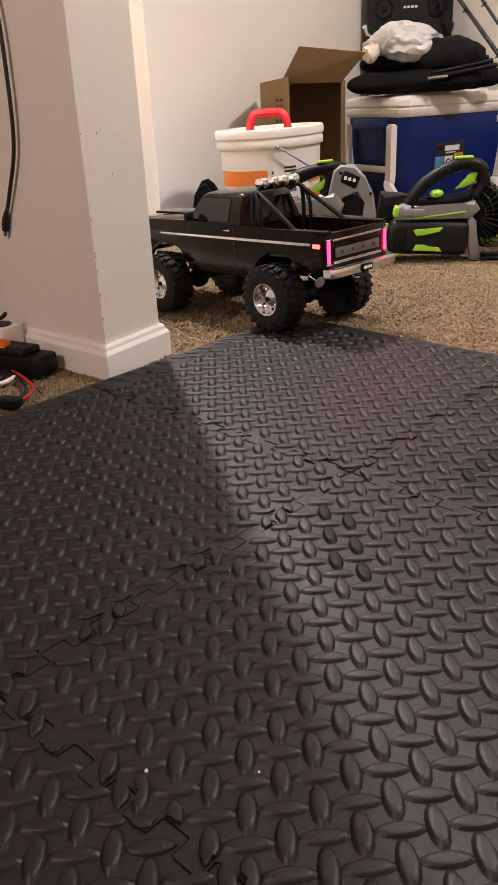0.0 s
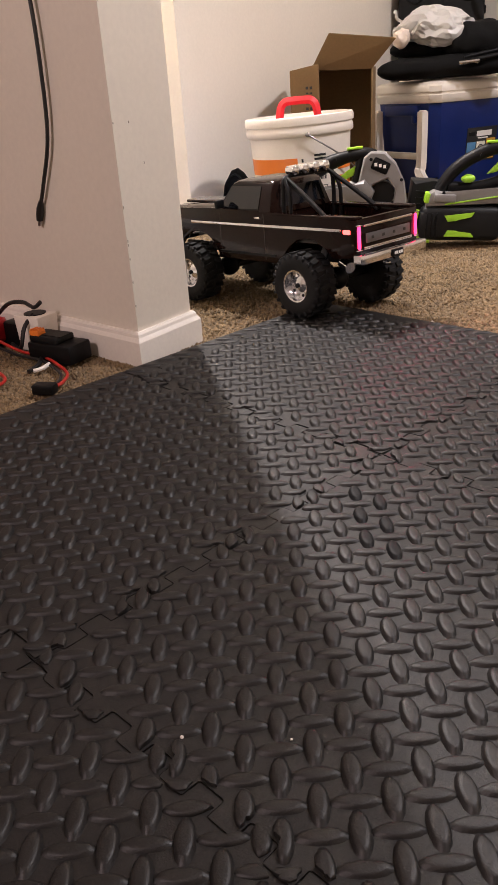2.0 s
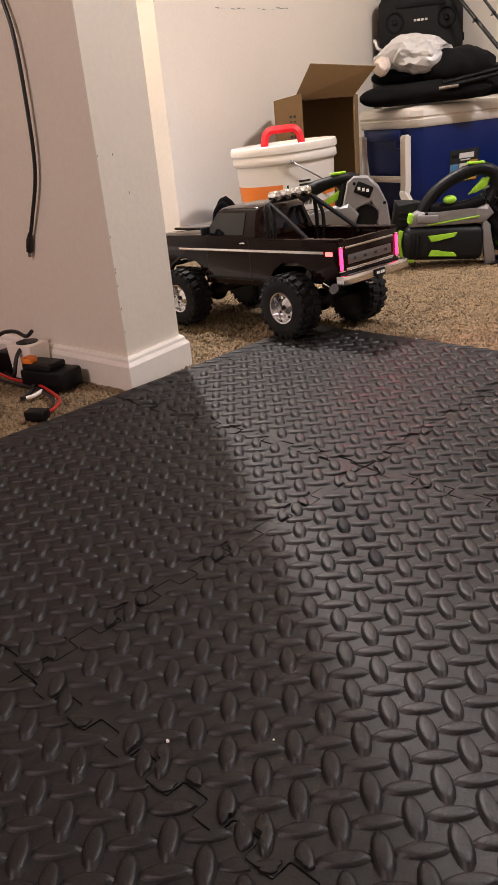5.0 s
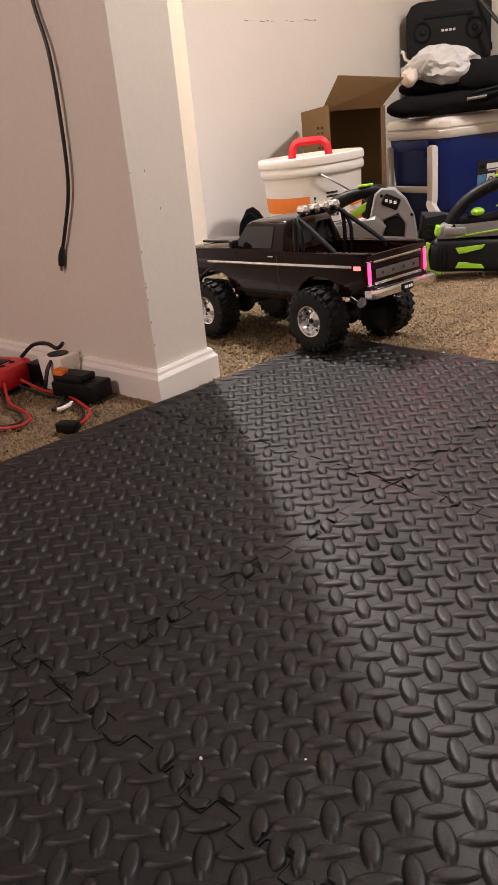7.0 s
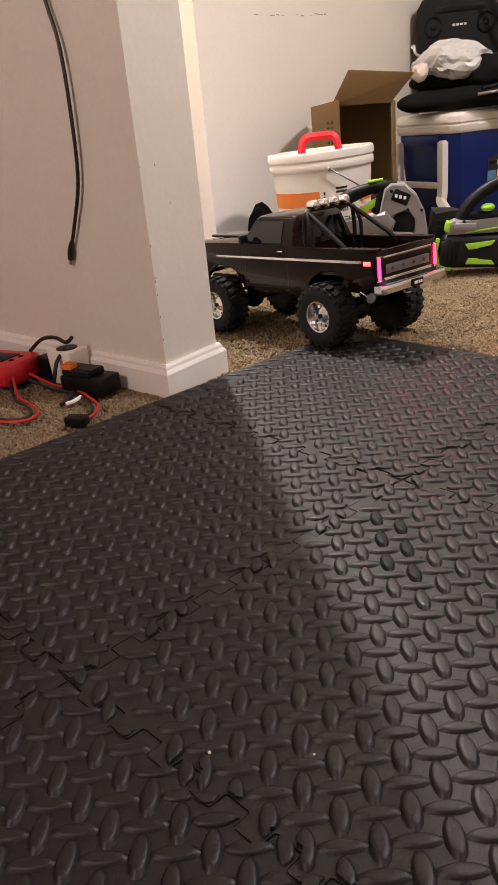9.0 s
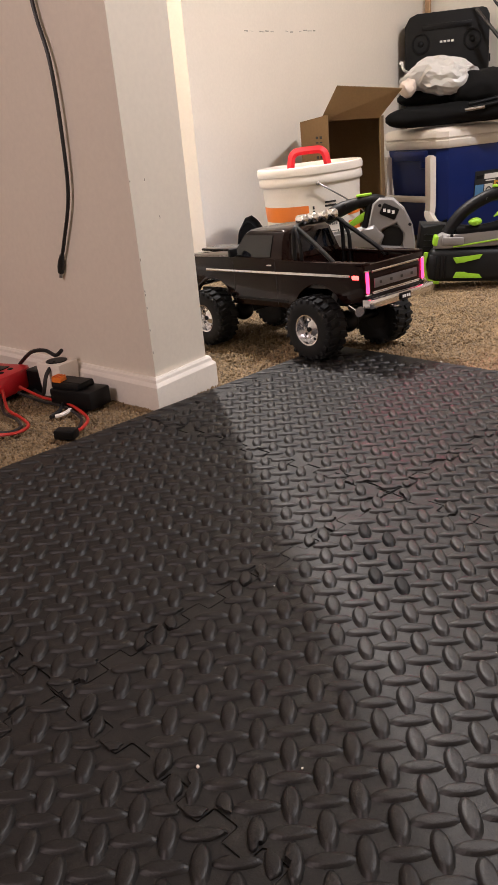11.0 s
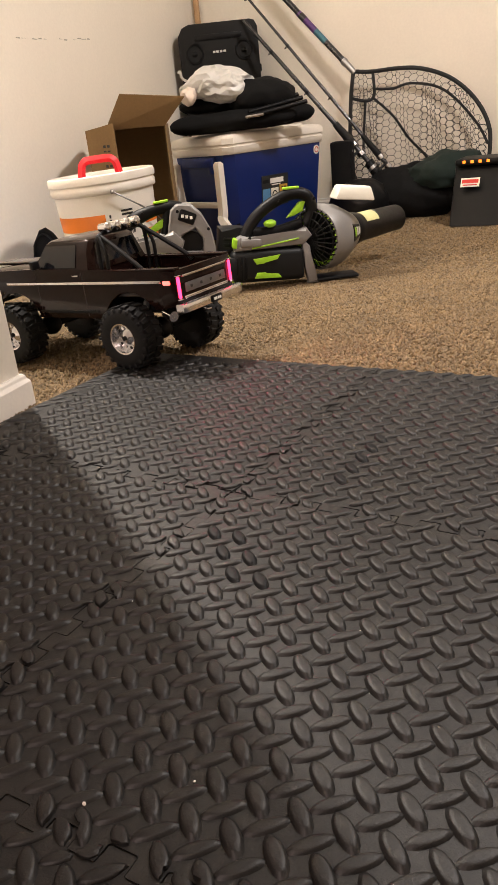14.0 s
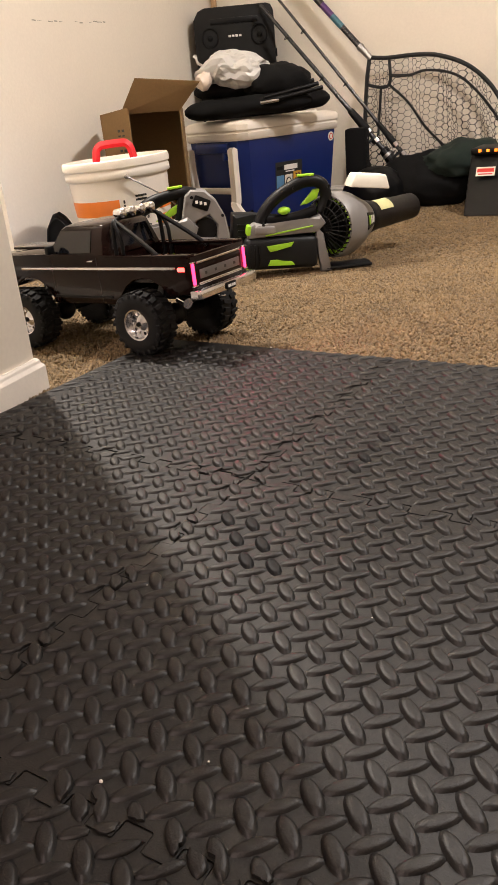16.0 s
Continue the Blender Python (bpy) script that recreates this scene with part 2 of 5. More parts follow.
# bright wall and its return into the hall
T = 0.12
slab("wall_west", [C1, C2 + V * 0.1, C2 + V * 0.1 - U * T, C1 - U * T + V * T, C1 - U * 2.6 + V * T, C1 - U * 2.6], -0.02, TALL, WALL,
     "cream painted wall with a scuff line", "wall")
slab("wall_north", [C2 - U * T, C2 + U * 4.4, C2 + U * 4.4 + V * T, C2 - U * T + V * T], -0.02, TALL, WALL, "cream painted plain wall", "wall")
slab("wall_east", [(3.0, -3.4), (3.1, -3.4), (3.1, 3.6), (3.0, 3.6)], -0.02, TALL, WALL, "cream painted plain wall", "wall")
slab("wall_south", [(-3.6, -3.3), (3.1, -3.3), (3.1, -3.4), (-3.6, -3.4)], -0.02, TALL, WALL, "cream painted plain wall", "wall")
slab("wall_hall_end", [(-3.4, -3.4), (-3.3, -3.4), (-3.3, 1.2), (-3.4, 1.2)], -0.02, TALL, WALL, "cream painted plain wall", "wall")


def baseboard(path, side, tall=0.055):
    """A moulded board along a path of floor points, mitred at its corners; side: +1 stands off to the left of the path, -1 to the right."""
    prof = [(0.0, -0.01), (0.0135, -0.01), (0.0135, 0.72 * tall), (0.0115, 0.78 * tall), (0.0085, 0.84 * tall), (0.0075, 0.93 * tall), (0.0045, tall), (0.0, tall)]
    path = [Vector((p[0], p[1], 0)) for p in path]
    rings = []
    for i, p in enumerate(path):
        ns = []
        for a, b in ((i - 1, i), (i, i + 1)):
            if 0 <= a and b < len(path):
                d = (path[b] - path[a]).normalized()
                ns.append(Vector((-d.y, d.x, 0)) * side)
        n = sum(ns, Vector()) / len(ns)
        n = n / n.dot(ns[0])
        rings.append([p + n * o + Vector((0, 0, z)) for o, z in prof])
    bm = bmesh.new()
    loft(bm, rings)
    return tagged(finish("baseboard", bm, TRIM, smooth=25), "white painted moulded baseboard", "baseboard", kind="structure")


baseboard([E0, P0, P1, E1], -1)
baseboard([C1 - U * 2.5, C1, C2], -1)
baseboard([C2, C2 + U * 4.2], -1)

# ---- carpet pile: small tufts over the part of the floor that shows ----


def pile(name, n, x0, x1, y0, y1, keep, r=0.0029, tall=0.0055):
    rng = np.random.default_rng(5)
    xy = np.column_stack([rng.uniform(x0, x1, n), rng.uniform(y0, y1, n)])
    xy = xy[keep(xy)]
    n = len(xy)
    rr = r * rng.uniform(0.6, 1.35, n)
    hh = tall * rng.uniform(0.55, 1.2, n)
    lean = rng.normal(0, 0.0022, (n, 2))
    ang = rng.uniform(0, 6.28, n)
    k = 4
    V3 = np.zeros((n, 2 * k + 1, 3))
    for i in range(k):
        a = ang + 2 * np.pi * i / k
        w = rng.uniform(0.75, 1.25, n)
        V3[:, i, 0], V3[:, i, 1], V3[:, i, 2] = xy[:, 0] + rr * w * np.cos(a), xy[:, 1] + rr * w * np.sin(a), -0.006
        V3[:, k + i, 0] = xy[:, 0] + lean[:, 0] * 0.7 + rr * 0.9 * w * np.cos(a)
        V3[:, k + i, 1] = xy[:, 1] + lean[:, 1] * 0.7 + rr * 0.9 * w * np.sin(a)
        V3[:, k + i, 2] = -0.006 + hh * 0.65
    V3[:, 2 * k, 0], V3[:, 2 * k, 1], V3[:, 2 * k, 2] = xy[:, 0] + lean[:, 0], xy[:, 1] + lean[:, 1], -0.006 + hh
    tri = []
    for i in range(k):
        j = (i + 1) % k
        tri += [(i, j, k + j), (i, k + j, k + i), (k + i, k + j, 2 * k)]
    F = (np.array(tri)[None] + (np.arange(n) * (2 * k + 1))[:, None, None]).reshape(-1, 3)
    me = bpy.data.meshes.new(name)
    me.from_pydata(V3.reshape(-1, 3).tolist(), [], F.tolist())
    me.polygons.foreach_set("use_smooth", [True] * len(me.polygons))
    me.materials.append(TUFT)
    return tagged(new(name, me), "tan and brown speckled carpet pile", "carpet", kind="stuff")


def keep_back(p):
    x, y = p[:, 0], p[:, 1]
    on_mat = (x > -0.04) & (y < 0.02)
    in_wall = (x < -0.1) & (y < -0.25) & (y > -0.42)
    return ~on_mat & ~in_wall & (y > -0.36) & (y - x < 1.75)


pile("carpet_pile", 118000, -1.15, 0.75, -0.36, 0.95, keep_back)
pile("carpet_pile", 26000, -0.75, -0.05, -0.85, -0.40, lambda p: p[:, 0] < -0.05)

pile("carpet_pile", 42000, -0.35, 1.45, 0.94, 2.25, lambda p: p[:, 1] < 2.15 + 0.165 * p[:, 0], 0.0045, 0.006)

# ---- the foam mat ----
S = 0.470
X0, Y0 = -0.021, 0.009
TOOTH = S / 20
GX, GY = 0.0318, 0.0333
EDGE_X, EDGE_Y = -0.059, 0.037
MAT_Z = 0.012
# studs rubbed dark by tyres, in two short runs
SCUFFED = [(0.580 + a * GX, -0.689 + (b - 3) * GY + 0.015 * a * GX) for a, b in ((-3, 7), (-2, 7), (-2, 6), (-1, 6), (-1, 5), (0, 5))] + [(0.563, -0.257 - GY * k) for k in range(5)]


def joint(lo, other, axis):
    """Points of one tile's length of puzzle joint, from lo upwards along an axis; other is the fixed coordinate."""
    pts = []
    for k in range(20):
        t0, t1 = lo + k * TOOTH, lo + (k + 1) * TOOTH
        if k in (0, 19):
            pts += [(t0 if k == 0 else t0 + 0.0016, 0.0), (t1 if k == 19 else t1 - 0.0016, 0.0)]
            continue
        o = 0.0092 if (k % 2 == 0) == (axis == "x") else -0.0092
        pts += [(t0 - 0.0014, o * 0.78), (t0 + 0.0012, o), (t1 - 0.0012, o), (t1 + 0.0014, o * 0.78)]
    return [((t, other + o) if axis == "x" else (other + o, t)) for t, o in pts]


def shrink(poly, g):
    """Pulls an outline inwards by g, along its vertex normals."""
    out = []
    n = len(poly)
    for i in range(n):
        a, b, c = Vector(poly[i - 1]), Vector(poly[i]), Vector(poly[(i + 1) % n])
        d = ((b - a).normalized() + (c - b).normalized())
        if d.length < 1e-6:
            d = b - a
        d.normalize()
        out.append((b.x - d.y * g, b.y + d.x * g))
    return out


STUD_SIZE = ((0.0160, 0.0066, 0.0042), (0.0162, 0.0056, 0.0029))
STUD_SIDES = 14


def stud_outline(kind, f):
    """Corners of a lens-shaped rib about its middle, f times its size."""
    a = radians(135 if kind == 0 else 45)
    L, W, _ = STUD_SIZE[kind]
    out = []
    for k in range(STUD_SIDES):
        q = 2 * math.pi * k / STUD_SIDES
        u = L * f * math.copysign(abs(math.cos(q)) ** 0.9, math.cos(q))
        w = W * f * math.copysign(abs(math.sin(q)) ** 1.1, math.sin(q))
        out.append((u * math.cos(a) - w * math.sin(a), u * math.sin(a) + w * math.cos(a)))
    return out


def stud_block(cells, z):
    """Raised lens-shaped ribs, crosswise in turn, as vertices and faces."""
    nu = STUD_SIDES
    rings = ((1.16, 0.0), (1.0, 0.20), (0.87, 0.74), (0.70, 0.95), (0.35, 1.0))
    vs, fs = [], []
    for x, y, kind, reach in cells:
        base, H = len(vs), STUD_SIZE[kind][2] * (sum(reach) / len(reach) if reach else 1.0)
        unit = stud_outline(kind, 1.0)
        for r, (f, h) in enumerate(rings):
            for k in range(nu):
                g = min(f, reach[k] - 0.01 * r) if reach else f
                vs.append((x + unit[k][0] * g, y + unit[k][1] * g, z + H * h - (0.0006 if r == 0 else 0)))
        vs.append((x, y, z + H))
        for r in range(len(rings) - 1):
            for k in range(nu):
                j = (k + 1) % nu
                fs.append((base + r * nu + k, base + r * nu + j, base + (r + 1) * nu + j, base + (r + 1) * nu + k))
        top = base + (len(rings) - 1) * nu
        for k in range(nu):
            fs.append((top + k, top + (k + 1) % nu, top + nu))
    return vs, fs


def mat_piece(name, poly, cells, label, z=MAT_Z, group="foam mat tiles", tilt=(0, 0)):
    bm = bmesh.new()
    cx, cy = sum(p[0] for p in poly) / len(poly), sum(p[1] for p in poly) / len(poly)
    prism(bm, shrink(poly, 0.0005), 0.0, z)
    top = max(bm.faces, key=lambda f: f.calc_center_median().z)
    bmesh.ops.bevel(bm, geom=list(top.edges), offset=0.0014, segments=2, affect="EDGES")
    vs, fs = stud_block(cells, z)
    lift = lambda p: (p[0], p[1], p[2] + (tilt[0] * (p[0] - cx) + tilt[1] * (p[1] - cy) if p[2] > 0.005 else 0))
    for v in bm.verts:
        v.co = lift(v.co)
    ob = thing(name, Matrix(), label, "floor mat", group)
    part("slab", bm, FOAM, ob, smooth=42)
    me = bpy.data.meshes.new("tread_studs")
    me.from_pydata([lift(p) for p in vs], [], fs)
    me.polygons.foreach_set("use_smooth", [True] * len(me.polygons))
    me.set_sharp_from_angle(angle=radians(50))
    me.materials.append(FOAM)
    me.materials.append(FOAM_WORN)
    per = len(fs) // max(1, len(cells))
    for c, (x, y, kind, cut) in enumerate(cells):
        if kind == 0 and any(abs(x - a) + abs(y - b) < 0.011 for a, b in SCUFFED):
            for f in range(per):
                me.polygons[c * per + f].material_index = 1
    tread = new("tread_studs", me)
    tread.parent = ob
    tagged(tread, "raised crosswise lens-shaped foam studs", kind="stuff")
    return ob


def inside(poly, x, y):
    hit = False
    for (ax, ay), (bx, by) in zip(poly, poly[1:] + poly[:1]):
        if (ay > y) != (by > y) and x < ax + (y - ay) * (bx - ax) / (by - ay):
            hit = not hit
    return hit


def tile_studs(loop, phase, gx):
    """Studs of one tile, out into its interlocking teeth; each tile's pattern is cut at its own phase."""
    cells = []
    for x, y, kind, _ in studs(min(p[0] for p in loop), max(p[0] for p in loop), min(p[1] for p in loop), max(p[1] for p in loop), 0.0, phase, gx):
        if not inside(loop, x, y):
            continue
        # a stud that meets the joint is cut off along it
        reach = []
        for u, w in stud_outline(kind, 1.16):
            reach.append(next((k for k in (1.16, 0.95, 0.75, 0.55, 0.38, 0.22) if inside(loop, x + u * k / 1.16, y + w * k / 1.16)), 0.08))
        even = [(reach[k - 1] + 2 * reach[k] + reach[(k + 1) % len(reach)]) / 4 for k in range(len(reach))]
        reach = [min(a, b) * 0.92 for a, b in zip(reach, even)] if min(reach) < 1.1 else None
        if reach is None or sum(reach) / len(reach) > 0.5:
            cells.append((x, y, kind, reach))
    return cells


def studs(x0, x1, y0, y1, margin=0.0060, phase=(0, 0), gx=GX):
    ox, oy = 0.580 + phase[0] * gx, -0.689 + phase[1] * GY
    out = []
    for i in range(-30, 40):
        for j in range(-30, 40):
            for kind, d in ((0, 0.0), (1, 0.5)):
                x = ox + (i + d) * gx
                y = oy + (j + d) * GY + 0.015 * (x - 0.580)
                if x0 + margin < x < x1 - margin and y0 + margin < y < y1 - margin:
                    out.append((x, y, kind, None))
    return out


rng = random.Random(3)
NX, NY = 3, 3
PHASE = {(0, 0): (0.18, -0.25), (0, 1): (-0.02, 0.43), (0, 2): (-0.42, -0.20), (1, 0): (0.44, 0.05), (1, 1): (0.0, -0.03), (1, 2): (-0.37, -0.19)}
for i in range(NX):
    for j in range(NY):
        x0, x1, y1 = X0 + i * S, X0 + (i + 1) * S, Y0 - j * S
        y0 = y1 - S
        bottom = joint(x0, y0, "x")
        right = joint(y0, x1, "y")
        topl = joint(x0, y1, "x")[::-1]
        left = joint(y0, x0, "y")[::-1]
        loop = []
        for seq in (bottom, right, topl, left):
            for p in seq:
                if not loop or (Vector(p) - Vector(loop[-1])).length > 1e-5:
                    loop.append(p)
        if (Vector(loop[0]) - Vector(loop[-1])).length < 1e-5:
            loop.pop()
        # the tiles are not pushed together equally tight
        dx, dy = (0.0, 0.0004, 0.0004)[i], (0.0008, -0.0016, -0.0016)[j]
        loop = [(p[0] + dx, p[1] + dy) for p in loop]
        mat_piece("foam_mat_tile", loop, tile_studs(loop, PHASE.get((i, j), (0, 0)), 0.03264 if i == 0 else GX), "dark grey diamond plate foam floor tile", MAT_Z + rng.uniform(-0.0007, 0.0007),
                  tilt=(rng.uniform(-0.001, 0.001), rng.uniform(-0.001, 0.001)))
for j in range(NY):
    y1, y0 = Y0 - j * S, Y0 - (j + 1) * S
    inner = joint(y0, X0, "y")
    top = EDGE_Y if j == 0 else y1
    poly = [(EDGE_X, y0)] + inner + ([(X0, EDGE_Y), (EDGE_X + 0.012, EDGE_Y), (EDGE_X, EDGE_Y - 0.012)] if j == 0 else [(EDGE_X, y1)])
    mat_piece("mat_border_strip", poly, studs(EDGE_X, X0 - 0.008, y0, top, 0.008), "dark grey foam mat edge strip", MAT_Z - 0.0004, "foam mat edges")
for i in range(NX):
    x0, x1 = X0 + i * S, X0 + (i + 1) * S
    poly = joint(x0, Y0, "x") + [(x1, EDGE_Y), (x0, EDGE_Y)]
    mat_piece("mat_border_strip", poly, studs(x0, x1, Y0 + 0.006, EDGE_Y, 0.006), "dark grey foam mat edge strip", MAT_Z - 0.0004, "foam mat edges")

# ---- the radio controlled truck, parked with its tail to the mat ----


def simple(name, mat, parent, makers, label="", smooth=40):
    bm = bmesh.new()
    for f in makers:
        f(bm)
    return finish(name, bm, mat, parent, label, smooth)


def wheel(parent, x, y, sign, z=0.0615, name="wheel"):
    w = new(name)
    w.parent = parent
    w.location = (x, y, z)
    w.rotation_euler = (radians(-90 * sign), 0, 0)
    prof = [(0.029, -0.024), (0.040, -0.027), (0.052, -0.0265), (0.0575, -0.022), (0.0585, 0.0), (0.0575, 0.022), (0.052, 0.0265), (0.040, 0.027), (0.029, 0.024), (0.027, 0.0)]
    bm = bmesh.new()
    lathe(bm, prof, 40, closed=True)
    for k in range(22):
        a = 2 * math.pi * k / 22
        for z0, da in ((0.0125, 0.0), (-0.0125, math.pi / 22)):
            c = (0.0588 * math.cos(a + da), 0.0588 * math.sin(a + da), z0)
            box(bm, c, (0.0055, 0.0095, 0.018), (math.copysign(14, z0), 0, math.degrees(a + da)), 0.0008, 1)
        for s in (1, -1):
            c = (0.0545 * math.cos(a), 0.0545 * math.sin(a), s * 0.0255)
            box(bm, c, (0.008, 0.006, 0.004), (0, 0, math.degrees(a)), 0.0007, 1)
    part("tyre", bm, RUBBER, w, "black knobbly off-road tyre")
    bm = bmesh.new()
    lathe(bm, [(0.0285, -0.020), (0.031, 0.0225), (0.0300, 0.0255), (0.0275, 0.0245), (0.0260, 0.014), (0.0245, 0.011), (0.016, 0.0125), (0.0125, 0.016), (0.0, 0.0175)], 32)
    for k in range(5):
        a = 2 * math.pi * k / 5
        cyl(bm, (0.0185 * math.cos(a), 0.0185 * math.sin(a), 0.010), (0.0185 * math.cos(a), 0.0185 * math.sin(a), 0.0142), 0.0030, seg=8)
    part("rim", bm, CHROME, w, "bright chrome dished rim")
    simple("hub_back", BLACK_PL, w, [lambda b: cyl(b, (0, 0, -0.0235), (0, 0, -0.0195), 0.029, seg=24)])
    bm = bmesh.new()
    for k in range(5):
        a = 2 * math.pi * (k + 0.5) / 5
        ball(bm, (0.0195 * math.cos(a), 0.0195 * math.sin(a), 0.0108), 0.0042, 10, (1, 1, 0.45))
    cyl(bm, (0, 0, 0.014), (0, 0, 0.021), 0.0055, 0.0045, 6)
    part("rim_hole", bm, BLACK_PL, w)
    return w


def build_truck():
    t = thing("toy_truck", pose(-0.004, 0.038, 0.006, 0, 2.0, 177.0), "dark brown toy pickup truck with lit tail lamps", "toy truck")
    half = 0.087
    # outline of one body side, with the two wheel arches
    side = [(-0.118, 0.122), (-0.068, 0.116)]
    side += [(0.070 * math.cos(a), 0.086 + 0.066 * math.sin(a)) for a in [radians(q) for q in (152, 130, 108, 90, 70, 48, 26)]]
    side += [(0.074, 0.098), (0.252, 0.098)]
    side += [(0.318 + 0.072 * math.cos(a), 0.086 + 0.066 * math.sin(a)) for a in [radians(q) for q in (154, 132, 110, 90, 70, 48, 28)]]
    side += [(0.410, 0.116), (0.438, 0.120), (0.440, 0.186), (0.425, 0.194), (0.250, 0.197), (0.056, 0.192), (-0.118, 0.186)]
    for s in (1, -1):
        bm = bmesh.new()
        prism(bm, side, s * (half - 0.012), s * half, "y", 0.0018)
        part("body_side", bm, PAINT, t)
    # nose and cab floor block
    bm = bmesh.new()
    ring = lambda x, z0, z1, w: [(x, -w, z0), (x, w, z0), (x, w, z1 - 0.006), (x, w - 0.012, z1), (x, -w + 0.012, z1), (x, -w, z1 - 0.006)]
    w = half - 0.0115
    loft(bm, [ring(0.086, 0.15, 0.193, w), ring(0.25, 0.15, 0.198, w), ring(0.33, 0.15, 0.199, w), ring(0.42, 0.15, 0.195, w), ring(0.437, 0.13, 0.186, w)])
    part("hood", bm, PAINT, t)
    simple("hood_ridge", PAINT, t, [lambda b: box(b, (0.335, 0, 0.2), (0.17, 0.06, 0.006), None, 0.0028)])
    # load bed
    simple("bed_floor", BEDLINER, t, [lambda b: box(b, (-0.0135, 0, 0.143), (0.199, 2 * half - 0.025, 0.008))] +
           [lambda b, k=k: box(b, (-0.0135, -0.06 + 0.02 * k, 0.1485), (0.185, 0.007, 0.004), None, 0.001, 1) for k in range(7)])
    for s in (1, -1):
        simple("wheel_well", BEDLINER, t, [lambda b: box(b, (0.0, s * (half - 0.026), 0.154), (0.085, 0.028, 0.022), None, 0.006)])
        simple("bed_rail", PAINT, t, [lambda b: box(b, (-0.0145, s * (half - 0.010), 0.1885), (0.205, 0.020, 0.005), None, 0.0016)])
    simple("tailgate", PAINT, t, [lambda b: box(b, (-0.114, 0, 0.153), (0.010, 2 * half - 0.006, 0.068), None, 0.002)])
    # bright panel on the tailgate with dark marks, not lettered
    panel = simple("tailgate_panel", BRUSHED, t, [lambda b: box(b, (-0.1198, 0, 0.1525), (0.0022, 0.124, 0.0165), None, 0.0008)], "brushed metal tailgate panel")
    for y in (-0.045, -0.015, 0.015, 0.045):
        simple("panel_mark", BLACKINK, panel, [lambda b: box(b, (-0.1211, y, 0.1525), (0.001, 0.006, 0.005))])
    for z, h in ((0.1745, 0.0042), (0.1360, 0.0050)):
        simple("tailgate_trim", CHROME, t, [lambda b: box(b, (-0.1198, 0, z), (0.003, 0.136, h), None, 0.0008)])
    for s in (1, -1):
        lampp = simple("tail_lamp", TAIL, t, [lambda b: box(b, (-0.1185, s * (half - 0.007), 0.1555), (0.007, 0.0068, 0.039), None, 0.002)], "glowing red tail lamp")
        for z in (0.1342, 0.1768):
            simple("lamp_bezel", CHROME, lampp, [lambda b: box(b, (-0.1190, s * (half - 0.007), z), (0.0085, 0.012, 0.0022), None, 0.0006, 1)])
        simple("marker_lamp", AMBER, t, [lambda b: box(b, (-0.098, s * (half + 0.0005), 0.1655), (0.016, 0.004, 0.0075), None, 0.0015)], "glowing amber side marker")
        simple("side_trim", CHROME, t, [lambda b: box(b, (0.125, s * (half + 0.0004), 0.1675), (0.42, 0.0026, 0.0056), None, 0.0012, 2)])
        simple("sill_trim", BLACK_PL, t, [lambda b: box(b, (0.165, s * (half + 0.0002), 0.112), (0.165, 0.0024, 0.0050), None, 0.0008, 1)])
    # bumper with plate
    bm = bmesh.new()
    prism(bm, [(-0.134, -0.094), (-0.118, -0.094), (-0.118, 0.094), (-0.134, 0.094), (-0.139, 0.086), (-0.139, -0.086)], 0.1125, 0.1285, "z", 0.002)
    bumper = part("rear_bumper", bm, CHROME, t, "polished metal rear bumper")
    plate = simple("number_plate", BLACK_PL, bumper, [lambda b: box(b, (-0.1405, 0.0, 0.120), (0.003, 0.030, 0.013), None, 0.001)])
    for y in (-0.009, -0.003, 0.004, 0.009):
        simple("plate_mark", WHITEINK, bumper, [lambda b: box(b, (-0.1424, y, 0.120), (0.001, 0.004, 0.005))])
    simple("front_bumper", CHROME, t, [lambda b: box(b, (0.449, 0, 0.122), (0.014, 0.186, 0.016), None, 0.003)])
    simple("front_grille", BLACK_PL, t, [lambda b: box(b, (0.440, 0, 0.157), (0.008, 0.15, 0.034), None, 0.002)])
    for s in (1, -1):
        simple("headlamp", HEAD, t, [lambda b: box(b, (0.4455, s * 0.062, 0.157), (0.004, 0.026, 0.022), None, 0.002)], "glowing white headlamp")
    # cab
    bm = bmesh.new()
    rr = lambda x0, x1, w, z, c=0.010: [(x0 + c, -w, z), (x1 - c, -w, z), (x1, -w + c, z), (x1, w - c, z), (x1 - c, w, z), (x0 + c, w, z), (x0, w - c, z), (x0, -w + c, z)]
    loft(bm, [rr(0.084, 0.260, 0.0855, 0.190), rr(0.094, 0.222, 0.0675, 0.241), rr(0.100, 0.214, 0.064, 0.2465, 0.013), rr(0.114, 0.200, 0.054, 0.2495, 0.016)])
    cab = part("cab", bm, PAINT, t)

    def pane(name, pts, mat=GLASS_DK):
        b = bmesh.new()
        c = sum((Vector(p) for p in pts), Vector()) / len(pts)
        n = (Vector(pts[1]) - Vector(pts[0])).cross(Vector(pts[2]) - Vector(pts[1])).normalized()
        if n.dot(c - Vector((0.14, 0, 0.19))) < 0:
            n = -n
        A = [b.verts.new(Vector(p) - n * 0.001) for p in pts]
        B = [b.verts.new(Vector(p) + n * 0.0012) for p in pts]
        b.faces.new(A[::-1]), b.faces.new(B)
        for i in range(len(pts)):
            b.faces.new((A[i], A[(i + 1) % 4], B[(i + 1) % 4], B[i]))
        return part(name, b, mat, cab)
